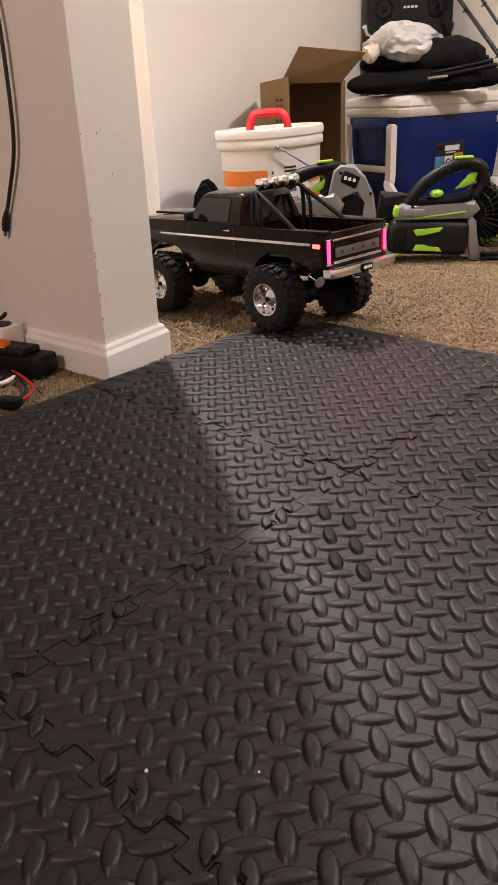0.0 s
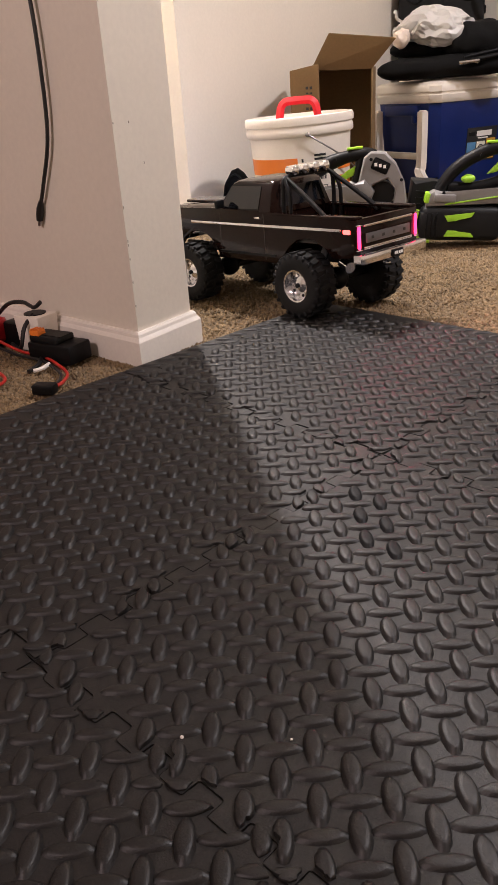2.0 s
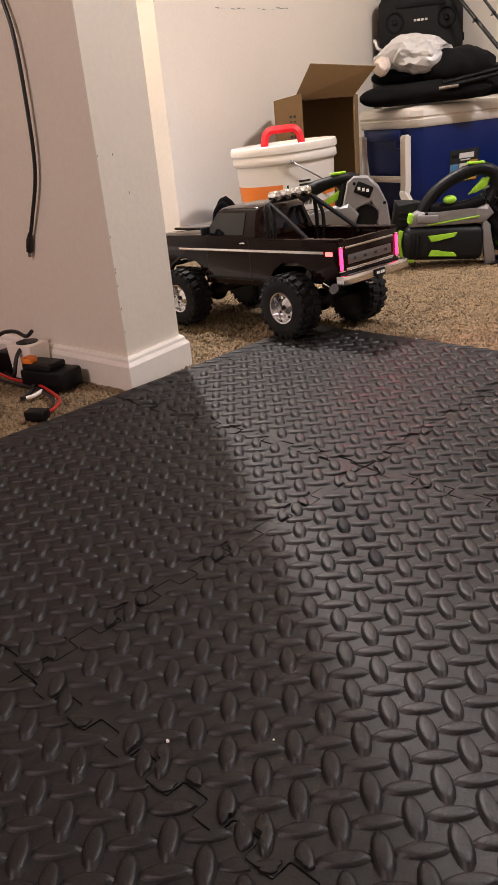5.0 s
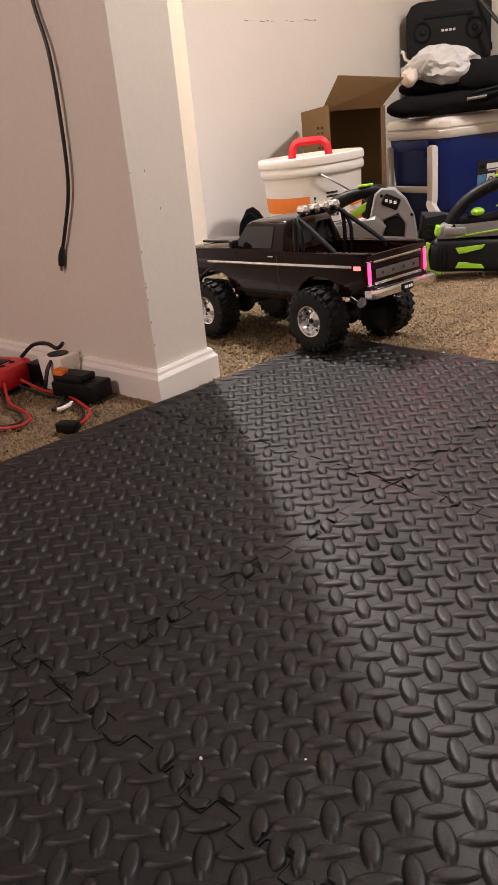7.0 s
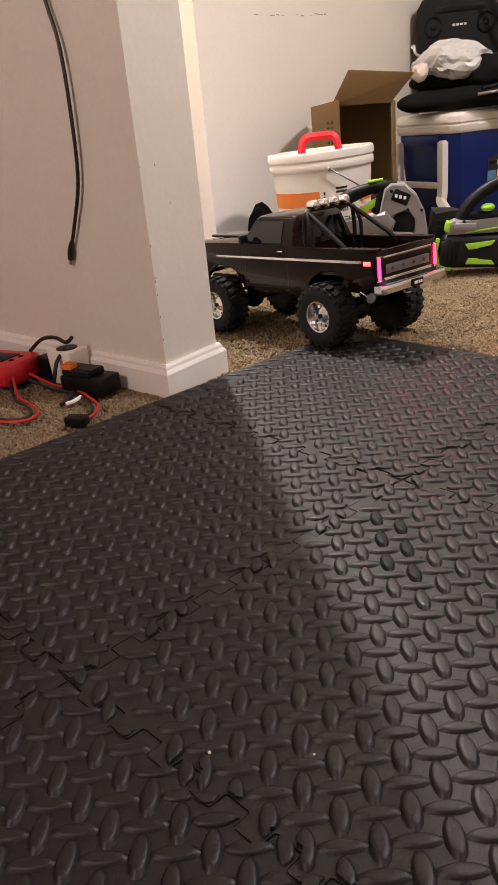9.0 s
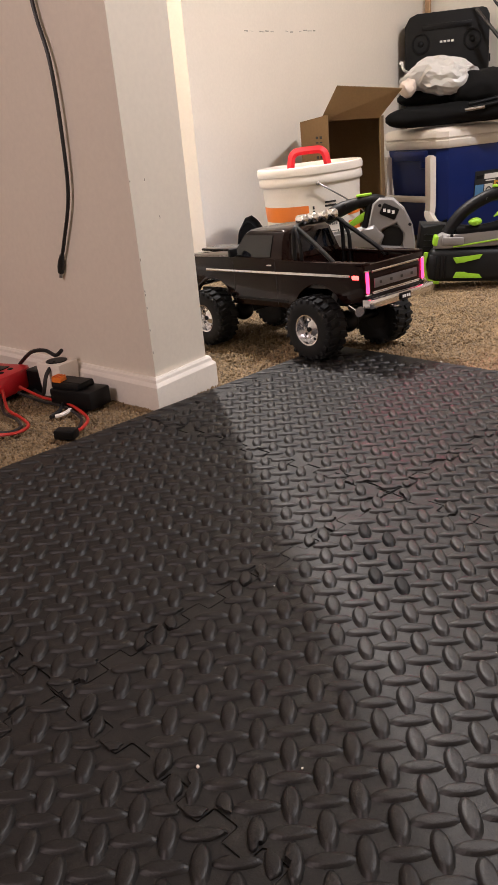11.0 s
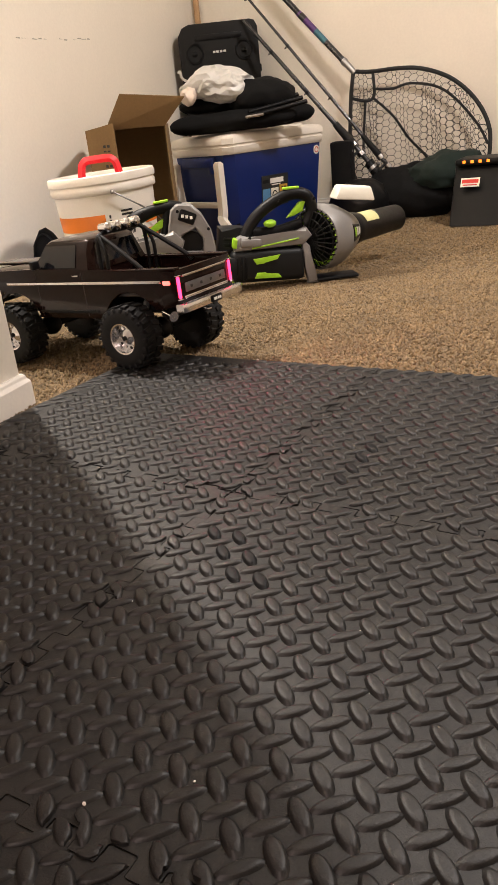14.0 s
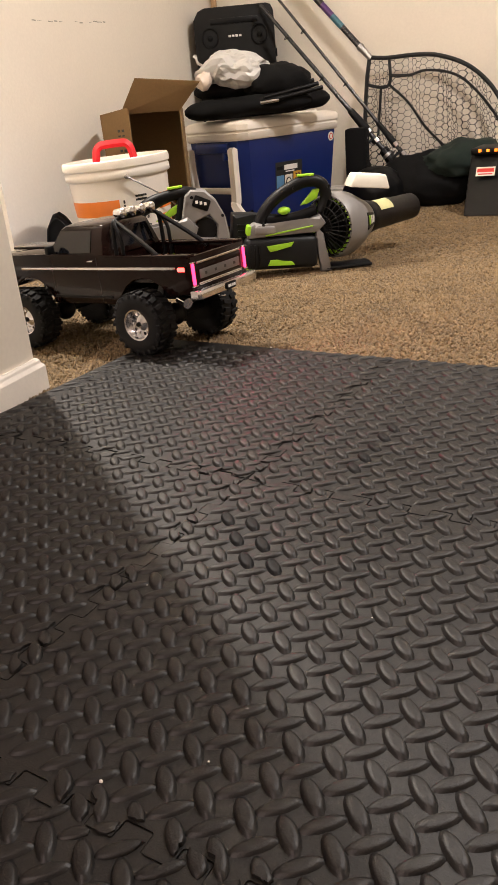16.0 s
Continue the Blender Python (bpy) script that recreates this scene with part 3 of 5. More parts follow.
    for s in (1, -1):
        side_y = lambda z: s * (0.0855 - (z - 0.190) / 0.054 * 0.018)
        pane("side_window", [(0.128, side_y(0.197), 0.197), (0.240, side_y(0.197), 0.197), (0.213, side_y(0.238), 0.238), (0.128, side_y(0.238), 0.238)])
        simple("door_handle", CHROME, t, [lambda b: box(b, (0.128, s * (half + 0.0015), 0.182), (0.016, 0.003, 0.003), None, 0.0008, 1)])
        for x in (0.112, 0.242):
            simple("door_gap", BLACKINK, t, [lambda b: box(b, (x, s * (half - 0.0002), 0.145), (0.0012, 0.001, 0.085))])
        mirror = simple("door_mirror", BLACK_PL, t, [lambda b: box(b, (0.222, s * 0.101, 0.207), (0.010, 0.020, 0.017), None, 0.003),
                                                    lambda b: cyl(b, (0.226, s * 0.084, 0.199), (0.223, s * 0.098, 0.203), 0.002, seg=8)])
    pane("rear_window", [(0.0862, -0.066, 0.200), (0.0862, 0.066, 0.200), (0.0932, 0.056, 0.236), (0.0932, -0.056, 0.236)])
    pane("windscreen", [(0.256, -0.072, 0.196), (0.256, 0.072, 0.196), (0.226, 0.058, 0.237), (0.226, -0.058, 0.237)])
    # roll bar with lamps
    bm = bmesh.new()
    hoop = smooth_path([(0.070, -0.070, 0.150), (0.070, -0.070, 0.225), (0.071, -0.060, 0.2525), (0.071, 0, 0.255), (0.071, 0.060, 0.2525), (0.070, 0.070, 0.225), (0.070, 0.070, 0.150)], 6)
    tube(bm, hoop, 0.0042, 10)
    tube(bm, [p + Vector((-0.018, 0, 0)) if p.z < 0.22 else p + Vector((-0.018 * max(0, (0.26 - p.z) / 0.04), 0, 0)) for p in hoop if abs(p.y) > 0.062 and p.y < 0], 0.0038, 10)
    tube(bm, [p + Vector((-0.018, 0, 0)) if p.z < 0.22 else p + Vector((-0.018 * max(0, (0.26 - p.z) / 0.04), 0, 0)) for p in hoop if abs(p.y) > 0.062 and p.y > 0], 0.0038, 10)
    for s in (1, -1):
        tube(bm, smooth_path([(0.068, s * 0.060, 0.251), (0.018, s * 0.0655, 0.221), (-0.030, s * 0.071, 0.190), (-0.038, s * 0.072, 0.180)], 5), 0.0044, 10)
    bar = part("roll_bar", bm, BLACK_PL, t, "glossy black roll bar")
    for k in range(4):
        y = -0.042 + 0.028 * k
        l = simple("roof_lamp", CHROME, t, [lambda b: cyl(b, (0.062, y, 0.2645), (0.082, y, 0.2645), 0.0100, 0.0075, 16), lambda b: ball(b, (0.062, y, 0.2645), 0.0100, 14, (0.5, 1, 1)),
                                           lambda b: cyl(b, (0.072, y, 0.253), (0.072, y, 0.259), 0.002, seg=8)], "round chrome roof lamp")
    # running gear
    for s in (1, -1):
        simple("frame_rail", BLACK_PL, t, [lambda b: box(b, (0.16, s * 0.036, 0.108), (0.52, 0.008, 0.018), None, 0.002)])
        for x in (0.0, 0.318):
            simple("shock", STEEL, t, [lambda b: cyl(b, (x + 0.012, s * 0.052, 0.070), (x - 0.012, s * 0.044, 0.135), 0.0065, seg=12),
                                       lambda b: tube(b, [(x + 0.012 - 0.024 * q / 40 + 0.0, s * (0.052 - 0.008 * q / 40) + 0.008 * math.cos(q * 0.9), 0.070 + 0.065 * q / 40 + 0.0) for q in range(41)], 0.0012, 5)])
            simple("wheel_arch_liner", BLACK_PL, t, [lambda b: box(b, (x, s * 0.055, 0.148), (0.12, 0.045, 0.006), None, 0.002)])
    for x in (0.0, 0.318):
        simple("axle", BLACK_PL, t, [lambda b: cyl(b, (x, -0.085, 0.0615), (x, 0.085, 0.0615), 0.0085, seg=14), lambda b: ball(b, (x, 0.008, 0.0615), 0.022, 16, (1, 1.1, 1))])
    simple("skid_plate", BLACK_PL, t, [lambda b: box(b, (0.165, 0, 0.094), (0.14, 0.07, 0.016), None, 0.004), lambda b: cyl(b, (0.02, 0.0, 0.068), (0.15, 0, 0.09), 0.005, seg=10)])
    simple("fuel_tank", BLACK_PL, t, [lambda b: box(b, (-0.085, 0, 0.118), (0.05, 0.10, 0.02), None, 0.005)])
    simple("tow_hook", CHROME, t, [lambda b: tube(b, [(-0.128 - 0.008 * math.sin(q * 0.52), 0.018 + 0.006 * math.cos(q * 0.52), 0.104) for q in range(12)], 0.0018, 6, True)])
    simple("exhaust_tip", CHROME, t, [lambda b: cyl(b, (-0.066, 0.066, 0.106), (-0.092, 0.074, 0.101), 0.0085, 0.0100, 18)])
    for x in (0.0, 0.318):
        for s in (1, -1):
            wheel(t, x, s * 0.0985, s, (0.0690 if s > 0 else 0.0560) if x == 0.0 else 0.0668)
    for s in (1, -1):
        for nm, x, col, watts, cone in (("tail_light", -0.130, (1.0, 0.03, 0.10), 0.42, 150), ("head_light", 0.462, (0.28, 0.58, 1.0), 1.5, 158)):
            data = bpy.data.lights.new(nm, "SPOT")
            data.energy, data.color, data.shadow_soft_size, data.spot_size, data.spot_blend = watts, col, 0.008, radians(cone), 0.8
            ob = new(nm, data)
            ob.parent = t
            ob.matrix_local = look((x, s * 0.07, 0.157), (x + math.copysign(1, x), s * 0.07, 0.08))
    return t


build_truck()

# ---- white bucket ----


def build_bucket():
    t = thing("bucket", pose(-0.629, 0.664, 0, 1.2, -1.6, 0), "white plastic bucket with orange stripes and label", "bucket")
    rad = lambda z: 0.1275 + 0.0165 * min(z, 0.278) / 0.278
    bm = bmesh.new()
    prof = [(0.120, 0.0), (rad(0), 0.004), (rad(0.278), 0.278), (0.1500, 0.281), (0.1525, 0.284), (0.1525, 0.299), (0.1500, 0.302), (0.1500, 0.306), (0.1545, 0.309), (0.1555, 0.320), (0.1530, 0.329), (0.1500, 0.331), (0.1470, 0.328), (0.1455, 0.312), (0.10, 0.312), (0.0, 0.312)]
    lathe(bm, prof, 72)
    body = part("shell", bm, WHITE_PL, t)
    face = -49.3

    def band(name, a0, a1, z0, z1, mat, off=0.0006, label=""):
        b = bmesh.new()
        n = max(2, int(abs(a1 - a0) / 5))
        rings = []
        for k in range(n + 1):
            a = radians(face + a0 + (a1 - a0) * k / n)
            rings.append([(r * math.cos(a), r * math.sin(a), z) for r, z in ((rad(z0) - 0.001, z0), (rad(z0) + off, z0), (rad(z1) + off, z1), (rad(z1) - 0.001, z1))])
        loft(b, rings)
        return part(name, b, mat, body, label, smooth=30)
    for z0, z1 in ((0.184, 0.226), (0.126, 0.168), (0.018, 0.041)):
        band("stripe", -112, -4, z0, z1, ORANGE, label="flat orange printed stripe")
        band("stripe", 47, 150, z0, z1, ORANGE)
    # red lettering as plain bars, label marks, bar code
    for k in range(3):
        a = -36 + 10 * k
        band("red_mark", a, a + 7.5, 0.066, 0.102, REDPRINT)
    for a in (-6, -1.5):
        band("red_slash", a, a + 1.6, 0.058, 0.098, REDPRINT)
    for k in range(9):
        band("side_print", 0.5, 2.6, 0.214 - 0.0125 * k, 0.223 - 0.0125 * k, BLACKINK)
    for z in (0.217, 0.227):
        band("label_print", 15, 29, z, z + 0.0055, BLACKINK)
    for k in range(9):
        a = 15 + 1.7 * k
        band("bar", a, a + (0.7, 1.2, 0.5)[k % 3], 0.165, 0.204, BLACKINK)
    for z in (0.1475, 0.084):
        band("label_frame", 9, 30, z, z + 0.0018, BLACKINK)
    for a in (9, 30):
        band("label_frame", a, a + 0.9, 0.084, 0.149, BLACKINK)
    # wire bail, hanging on the near side
    a = radians(face + 8)
    ear = Vector((0.156 * math.cos(a), 0.156 * math.sin(a), 0.284))
    bm = bmesh.new()
    ball(bm, ear, 0.0065, 10)
    pts = [ear + Vector((0.002, 0, 0))]
    for k in range(1, 13):
        q = radians(face + 8 + 12 * k)
        pts.append(Vector((0.162 * math.cos(q), 0.162 * math.sin(q), 0.284 - 0.135 * math.sin(math.pi * k / 24) - 0.004 * k)))
    tube(bm, pts, 0.0022, 8)
    part("wire_handle", bm, STEEL, t, "thin steel wire handle")
    # red grip that stands on the top
    bm = bmesh.new()
    ax = radians(38)
    d = Vector((math.cos(ax), math.sin(ax), 0))
    prof = [(-0.056, 0.312), (-0.050, 0.350), (-0.040, 0.364), (-0.026, 0.368), (0.026, 0.368), (0.040, 0.364), (0.050, 0.350), (0.056, 0.312)]
    tube(bm, [d * u + Vector((0, 0, z)) for u, z in smooth_path([(u, z, 0) for u, z in prof], 3) and [(p.x, p.y) for p in smooth_path([(u, z, 0) for u, z in prof], 3)]], 0.0085, 4, flat=1.3)
    box(bm, (0, 0, 0.315), (0.15, 0.05, 0.006), (0, 0, 38), 0.002)
    part("grip", bm, RED_PL, t, "bright red plastic carrying grip", smooth=30)


build_bucket()

# ---- cooler ----


def build_cooler():
    # local x along the long side, y along the end from the near corner
    t = thing("cooler", pose(-0.617, 1.335, 0, 0, 0, 76), "blue wheeled cooler with a white lid", "cooler")
    L, Wd = 0.56, 0.33
    rect = lambda o, z, c=0.03: [(o + c, o, z), (L - o - c, o, z), (L - o, o + c, z), (L - o, Wd - o - c, z), (L - o - c, Wd - o, z), (o + c, Wd - o, z), (o, Wd - o - c, z), (o, o + c, z)]
    bm = bmesh.new()
    loft(bm, [rect(0.035, 0.012), rect(0.030, 0.03), rect(0.008, 0.315), rect(0.008, 0.322)])
    body = part("body", bm, BLUE_PL, t)
    bm = bmesh.new()
    loft(bm, [rect(0.004, 0.320), rect(0.0, 0.326), rect(-0.002, 0.345), rect(0.002, 0.349), rect(0.002, 0.352), rect(-0.003, 0.356), rect(-0.003, 0.374), rect(0.004, 0.384), rect(0.03, 0.390)])
    lid = part("lid", bm, WHITE_PL, t, "off-white moulded lid")
    simple("lid_ridge", WHITE_PL, lid, [lambda b: box(b, (0.28, Wd / 2, 0.391), (0.40, 0.22, 0.010), None, 0.004)])
    simple("latch", BLUE_PL, body, [lambda b: box(b, (0.004, 0.165, 0.298), (0.026, 0.17, 0.036), None, 0.006), lambda b: box(b, (0.002, 0.10, 0.27), (0.02, 0.018, 0.03), None, 0.004)])
    # tow handle on the end
    bm = bmesh.new()
    for y in (0.046, 0.282):
        foot = [(-0.012, y, 0.295), (-0.012, y, 0.13), (-0.018, y, 0.10)] + ([(-0.030, y - 0.035, 0.075), (-0.045, y - 0.095, 0.042)] if y < 0.1 else [(-0.02, y, 0.06)])
        tube(bm, smooth_path(foot, 4), 0.0185, 4, flat=0.85)
        box(bm, (-0.012, y, 0.294), (0.018, 0.026, 0.012), None, 0.004)
    box(bm, (-0.014, 0.164, 0.150), (0.018, 0.24, 0.022), None, 0.004)
    part("tow_handle", bm, WHITE_PL, t, "off-white plastic tow handle", smooth=30)
    for y in (0.05, 0.28):
        simple("cooler_wheel", BLACK_PL, t, [lambda b: cyl(b, (0.07, y - 0.02, 0.04), (0.07, y + 0.02, 0.04), 0.04, seg=24)])
    # label on the long side
    f = lambda z: 0.030 - 0.022 * (z - 0.03) / 0.285 - 0.0006
    tilt = math.degrees(math.atan(0.022 / 0.285))
    lm = Matrix.Translation((0.250, f(0.175), 0.170)) @ Matrix.Rotation(radians(90 + tilt), 4, "X")
    label = simple("label", BLACKINK, body, [lambda b: box(b, (0, 0, 0), (0.150, 0.115, 0.0014))], "black label with blue and gold panels")
    label.matrix_local = lm
    for x, y, w, h, m in ((-0.05, -0.022, 0.042, 0.062, LABELBLUE), (-0.003, -0.022, 0.042, 0.062, STICKER), (0.047, -0.018, 0.045, 0.070, LABELGOLD), (0.010, 0.036, 0.075, 0.018, WHITEINK), (-0.052, 0.036, 0.03, 0.012, DARKGREY), (0.005, 0.021, 0.05, 0.004, WHITEINK)):
        simple("label_panel", m, label, [lambda b: box(b, (x, y, 0.0008), (w, h, 0.0012))])
    text_part("38", 0.030, BLACKINK, label, pose(0.047, -0.002, 0.0016))
    simple("label_ring", DARKGREY, label, [lambda b: tube(b, [(-0.003 + 0.014 * math.cos(q * 0.3927), -0.02 + 0.018 * math.sin(q * 0.3927), 0.0014) for q in range(16)], 0.0022, 5, True)])
    dot = simple("round_sticker", STICKER, body, [lambda b: cyl(b, (0, 0, -0.001), (0, 0, 0.001), 0.017, seg=24)], "small round white sticker")
    dot.matrix_local = Matrix.Translation((0.50, f(0.298), 0.294)) @ Matrix.Rotation(radians(90 + tilt), 4, "X")
    simple("sticker_mark", REDPRINT, dot, [lambda b: tube(b, [(0.010 * math.cos(q * 0.3927), 0.010 * math.sin(q * 0.3927), 0.0012) for q in range(16)], 0.0015, 5, True)])


build_cooler()

# ---- tall loudspeaker in the corner ----


def build_speaker():
    t = thing("loudspeaker", pose(-1.005, 1.975, 0, 0, 0, 33), "tall black party loudspeaker standing in the corner", "loudspeaker")
    w, H, D = 0.170, 0.822, 0.19
    front = [(-w, 0.0), (w, 0.0), (w, H - 0.03), (w - 0.012, H - 0.006), (w - 0.03, H), (-w + 0.05, H), (-w + 0.02, H - 0.012), (-w, H - 0.045)]
    bm = bmesh.new()
    prism(bm, front, 0.0, D, "y", 0.008)
    body = part("cabinet", bm, SPEAKER_PL, t)
    simple("top_panel", BLACK_PL, t, [lambda b: box(b, (0.0, -0.001, H - 0.055), (0.20, 0.004, 0.022), None, 0.0015)])
    for x in (-0.105, 0.105):
        tw = simple("tweeter", BLACK_PL, t, [lambda b: tube(b, [(x + 0.033 * math.cos(q * 0.2618), -0.002, H - 0.115 + 0.037 * math.sin(q * 0.2618)) for q in range(24)], 0.004, 6, True)])
        simple("cone", DARKGREY, tw, [lambda b: ball(b, (x, 0.0, H - 0.115), 0.012, 14), lambda b: cyl(b, (x, -0.0015, H - 0.115), (x, 0.004, H - 0.115), 0.030, seg=28)])
    simple("woofer", BLACK_PL, t, [lambda b: tube(b, [(0.125 * math.cos(q * 0.2), -0.004, 0.47 + 0.125 * math.sin(q * 0.2)) for q in range(31)], 0.008, 6, True), lambda b: ball(b, (0, 0.0, 0.47), 0.05, 18)])
    simple("woofer", BLACK_PL, t, [lambda b: tube(b, [(0.125 * math.cos(q * 0.2), -0.004, 0.18 + 0.125 * math.sin(q * 0.2)) for q in range(31)], 0.008, 6, True), lambda b: ball(b, (0, 0.0, 0.18), 0.05, 18)])
    for k in range(4):
        simple("brand_mark", WHITEINK, t, [lambda b: box(b, (-0.0225 + 0.015 * k, -0.002, H - 0.113), (0.011, 0.003, 0.009), None, 0.001, 1)])
    simple("side_knob", BLACK_PL, t, [lambda b: box(b, (w + 0.002, 0.02, H - 0.19), (0.008, 0.02, 0.03), None, 0.002)])


build_speaker()
simple("wood_strip", WOOD, None, [lambda b: box(b, (C2.x + 0.03, C2.y - 0.03, 1.2), (0.022, 0.018, 2.36), (0, 0, YAW), 0.002)])
tagged(bpy.data.objects["wood_strip"], "pale unpainted wood strip in the wall corner", "trim", kind="structure")

# ---- cardboard box on its side, flaps open ----


def build_box():
    # local x to the right across the opening, y into the box
    t = thing("cardboard_box", pose(-0.743, 0.992, 0, 0, 0, 33), "open brown cardboard box lying on its side", "box")
    wl, wr, D, H, th = -0.165, 0.092, 0.20, 0.445, 0.004
    wm, ww = (wl + wr) / 2, wr - wl
    for c, s in (((wl, D / 2, H / 2), (th, D, H)), ((wr, D / 2, H / 2), (th, D, H)), ((wm, D / 2, H - th / 2), (ww, D, th)), ((wm, D, H / 2), (ww, th, H)), ((wm, D / 2, th / 2), (ww, D, th))):
        simple("panel", CARD, t, [lambda b: box(b, c, s)])

    def flap(pts, label=""):
        b = bmesh.new()
        n = (Vector(pts[1]) - Vector(pts[0])).cross(Vector(pts[2]) - Vector(pts[0])).normalized() * 0.0018
        loft(b, [[Vector(p) - n for p in pts], [Vector(p) + n for p in pts]])
        return part("flap", b, CARD, t, label)
    flap([(-0.100, 0.0, H), (wr, 0.0, H - 0.006), (wr + 0.075, -0.050, H + 0.072), (-0.035, -0.050, H + 0.098)])
    side = flap([(wl, -0.004, H + 0.002), (wl, -0.004, 0.08), (wl + 0.098, -0.062, 0.06), (wl + 0.098, -0.062, H + 0.016)])
    d = Vector((0.098, -0.058, 0)).normalized()
    n = Vector((d.y, -d.x, 0))
    for k in range(6):
        for j in range(2):
            c = Vector((wl, -0.004, 0)) + d * (0.068 + 0.016 * j) + n * 0.0026 + Vector((0, 0, H - 0.05 - 0.015 * k))
            simple("print_mark", BLACKINK, side, [lambda b: box(b, c, (0.010, 0.0008, 0.004 if k % 2 else 0.008), (0, 0, math.degrees(math.atan2(d.y, d.x))))])


build_box()


def lump(name, c, s, mat, label, category, rough=0.12, freq=9.0, seed=0, rot=0.0, sub=4, flat=True):
    """A soft heap: a ball pushed about by noise, with a flat underside."""
    bm = bmesh.new()
    bmesh.ops.create_icosphere(bm, subdivisions=sub, radius=1)
    for v in bm.verts:
        p = v.co.copy()
        q = Vector((p.x * s[0], p.y * s[1], p.z * s[2]))
        k = 1 + rough * (noise.noise(q * freq + Vector((seed, 0, 0))) + 0.5 * noise.noise(q * freq * 2.7 + Vector((0, seed, 0))) + 0.25 * abs(noise.noise(q * freq * 6 + Vector((0, 0, seed)))))
        q *= k
        if flat:
            q.z = max(q.z, -s[2] * 0.75)
        v.co = q
    ob = finish(name, bm, mat, smooth=0)
    ob.matrix_world = pose(*c, 0, 0, rot)
    return tagged(ob, label, category)


# folded black chairs in their sleeves on the cooler lid


def sleeve(c, length, r, rot, tilt, seed, label, squash=0.8):
    bm = bmesh.new()
    n, seg = 34, 22
    rings = []
    for i in range(n + 1):
        u = i / n
        k = (1 - abs(2 * u - 1) ** 8) ** 0.5 if 0 < u < 1 else 0.25
        ring = []
        for j in range(seg):
            a = 2 * math.pi * j / seg
            d = Vector((length * (u - 0.5), math.cos(a), math.sin(a)))
            f = r * max(k, 0.25) * (1 + 0.16 * noise.noise(Vector((u * length * 14, math.cos(a) * 1.5 + seed, math.sin(a) * 1.5))) + 0.07 * noise.noise(Vector((u * length * 60, math.cos(a) * 3 + seed, math.sin(a) * 3))))
            ring.append((d.x, d.y * f, d.z * f * squash))
        rings.append(ring)
    loft(bm, rings)
    ob = finish("chair_sleeve", bm, FABRIC, smooth=60)
    ob.matrix_world = pose(*c, 0, tilt, rot)
    return tagged(ob, label, "folded chair", "folded chairs on the cooler")


sleeve((-0.630, 1.415, 0.432), 0.46, 0.042, 37, -1.0, 1.0, "black fabric sleeve with a folded chair, lying on the cooler")
sleeve((-0.640, 1.525, 0.432), 0.52, 0.045, 41, -1.0, 4.0, "black fabric sleeve with a folded chair, lying on the cooler")
sleeve((-0.675, 1.50, 0.492), 0.40, 0.034, 33, 0, 7.0, "black fabric sleeve lying across the other sleeves")
lump("folded_jacket", (-0.575, 1.535, 0.505), (0.135, 0.09, 0.062), FABRIC, "crumpled black fabric heap on the folded chairs", "fabric", 0.22, 11, 3, 35)


def chair_poles():
    t = thing("chair_poles", pose(-0.50, 1.50, 0.45, 0, 0, 37), "black metal chair tubes sticking out of a sleeve", "chair frame")
    for k, (dz, dy) in enumerate(((0.0, -0.045), (0.014, -0.02), (0.026, 0.01), (0.036, 0.03))):
        simple("pole", BLACK_PL, t, [lambda b: cyl(b, (-0.10, dy, dz - 0.010), (0.11 - 0.01 * k, dy + 0.02, dz + 0.020), 0.0075, seg=12)])
    simple("bright_tube", CHROME, t, [lambda b: cyl(b, (-0.12, -0.062, -0.012), (-0.055, -0.06, -0.008), 0.0055, seg=12)])


chair_poles()


def build_bag():
    bm = bmesh.new()
    bmesh.ops.create_icosphere(bm, subdivisions=4, radius=1)
    for v in bm.verts:
        p = v.co.copy()
        q = Vector((p.x * 0.125, p.y * 0.09, p.z * 0.062))
        ridge = abs(noise.noise(q * 18 + Vector((2, 5, 1))))
        fine = abs(noise.noise(q * 44 + Vector((7, 1, 3))))
        q *= 1.16 - 0.42 * ridge - 0.17 * fine + 0.18 * noise.noise(q * 8)
        if p.x < -0.5:
            q.x -= 0.02 * (-p.x - 0.5)
            q.z -= 0.045 * (-p.x - 0.5)
        v.co = q
    body = finish("plastic_bag", bm, BAG, smooth=17)
    body.matrix_world = pose(-0.70, 1.46, 0.555, 0, 8, 35)
    tagged(body, "crumpled white plastic carrier bag on black fabric", "plastic bag")
    bm = bmesh.new()
    tube(bm, smooth_path([(-0.10, -0.03, 0.0), (-0.135, -0.035, 0.012), (-0.145, -0.03, 0.035), (-0.150, -0.03, 0.028)], 4), 0.006, 6, flat=0.3)
    part("bag_handle", bm, BAG, body)
    bm = bmesh.new()
    bmesh.ops.create_icosphere(bm, subdivisions=3, radius=0.03)
    for v in bm.verts:
        v.co *= 1 + 0.3 * noise.noise(v.co * 60)
    bmesh.ops.translate(bm, verts=bm.verts, vec=(-0.112, -0.05, -0.045))
    part("bag_knot", bm, PINK_PL, body)


build_bag()

# ---- garden tool with a battery, lying nearest the bucket ----
TP = pose(-0.35, 0.54, 0, 0, 0, 37)


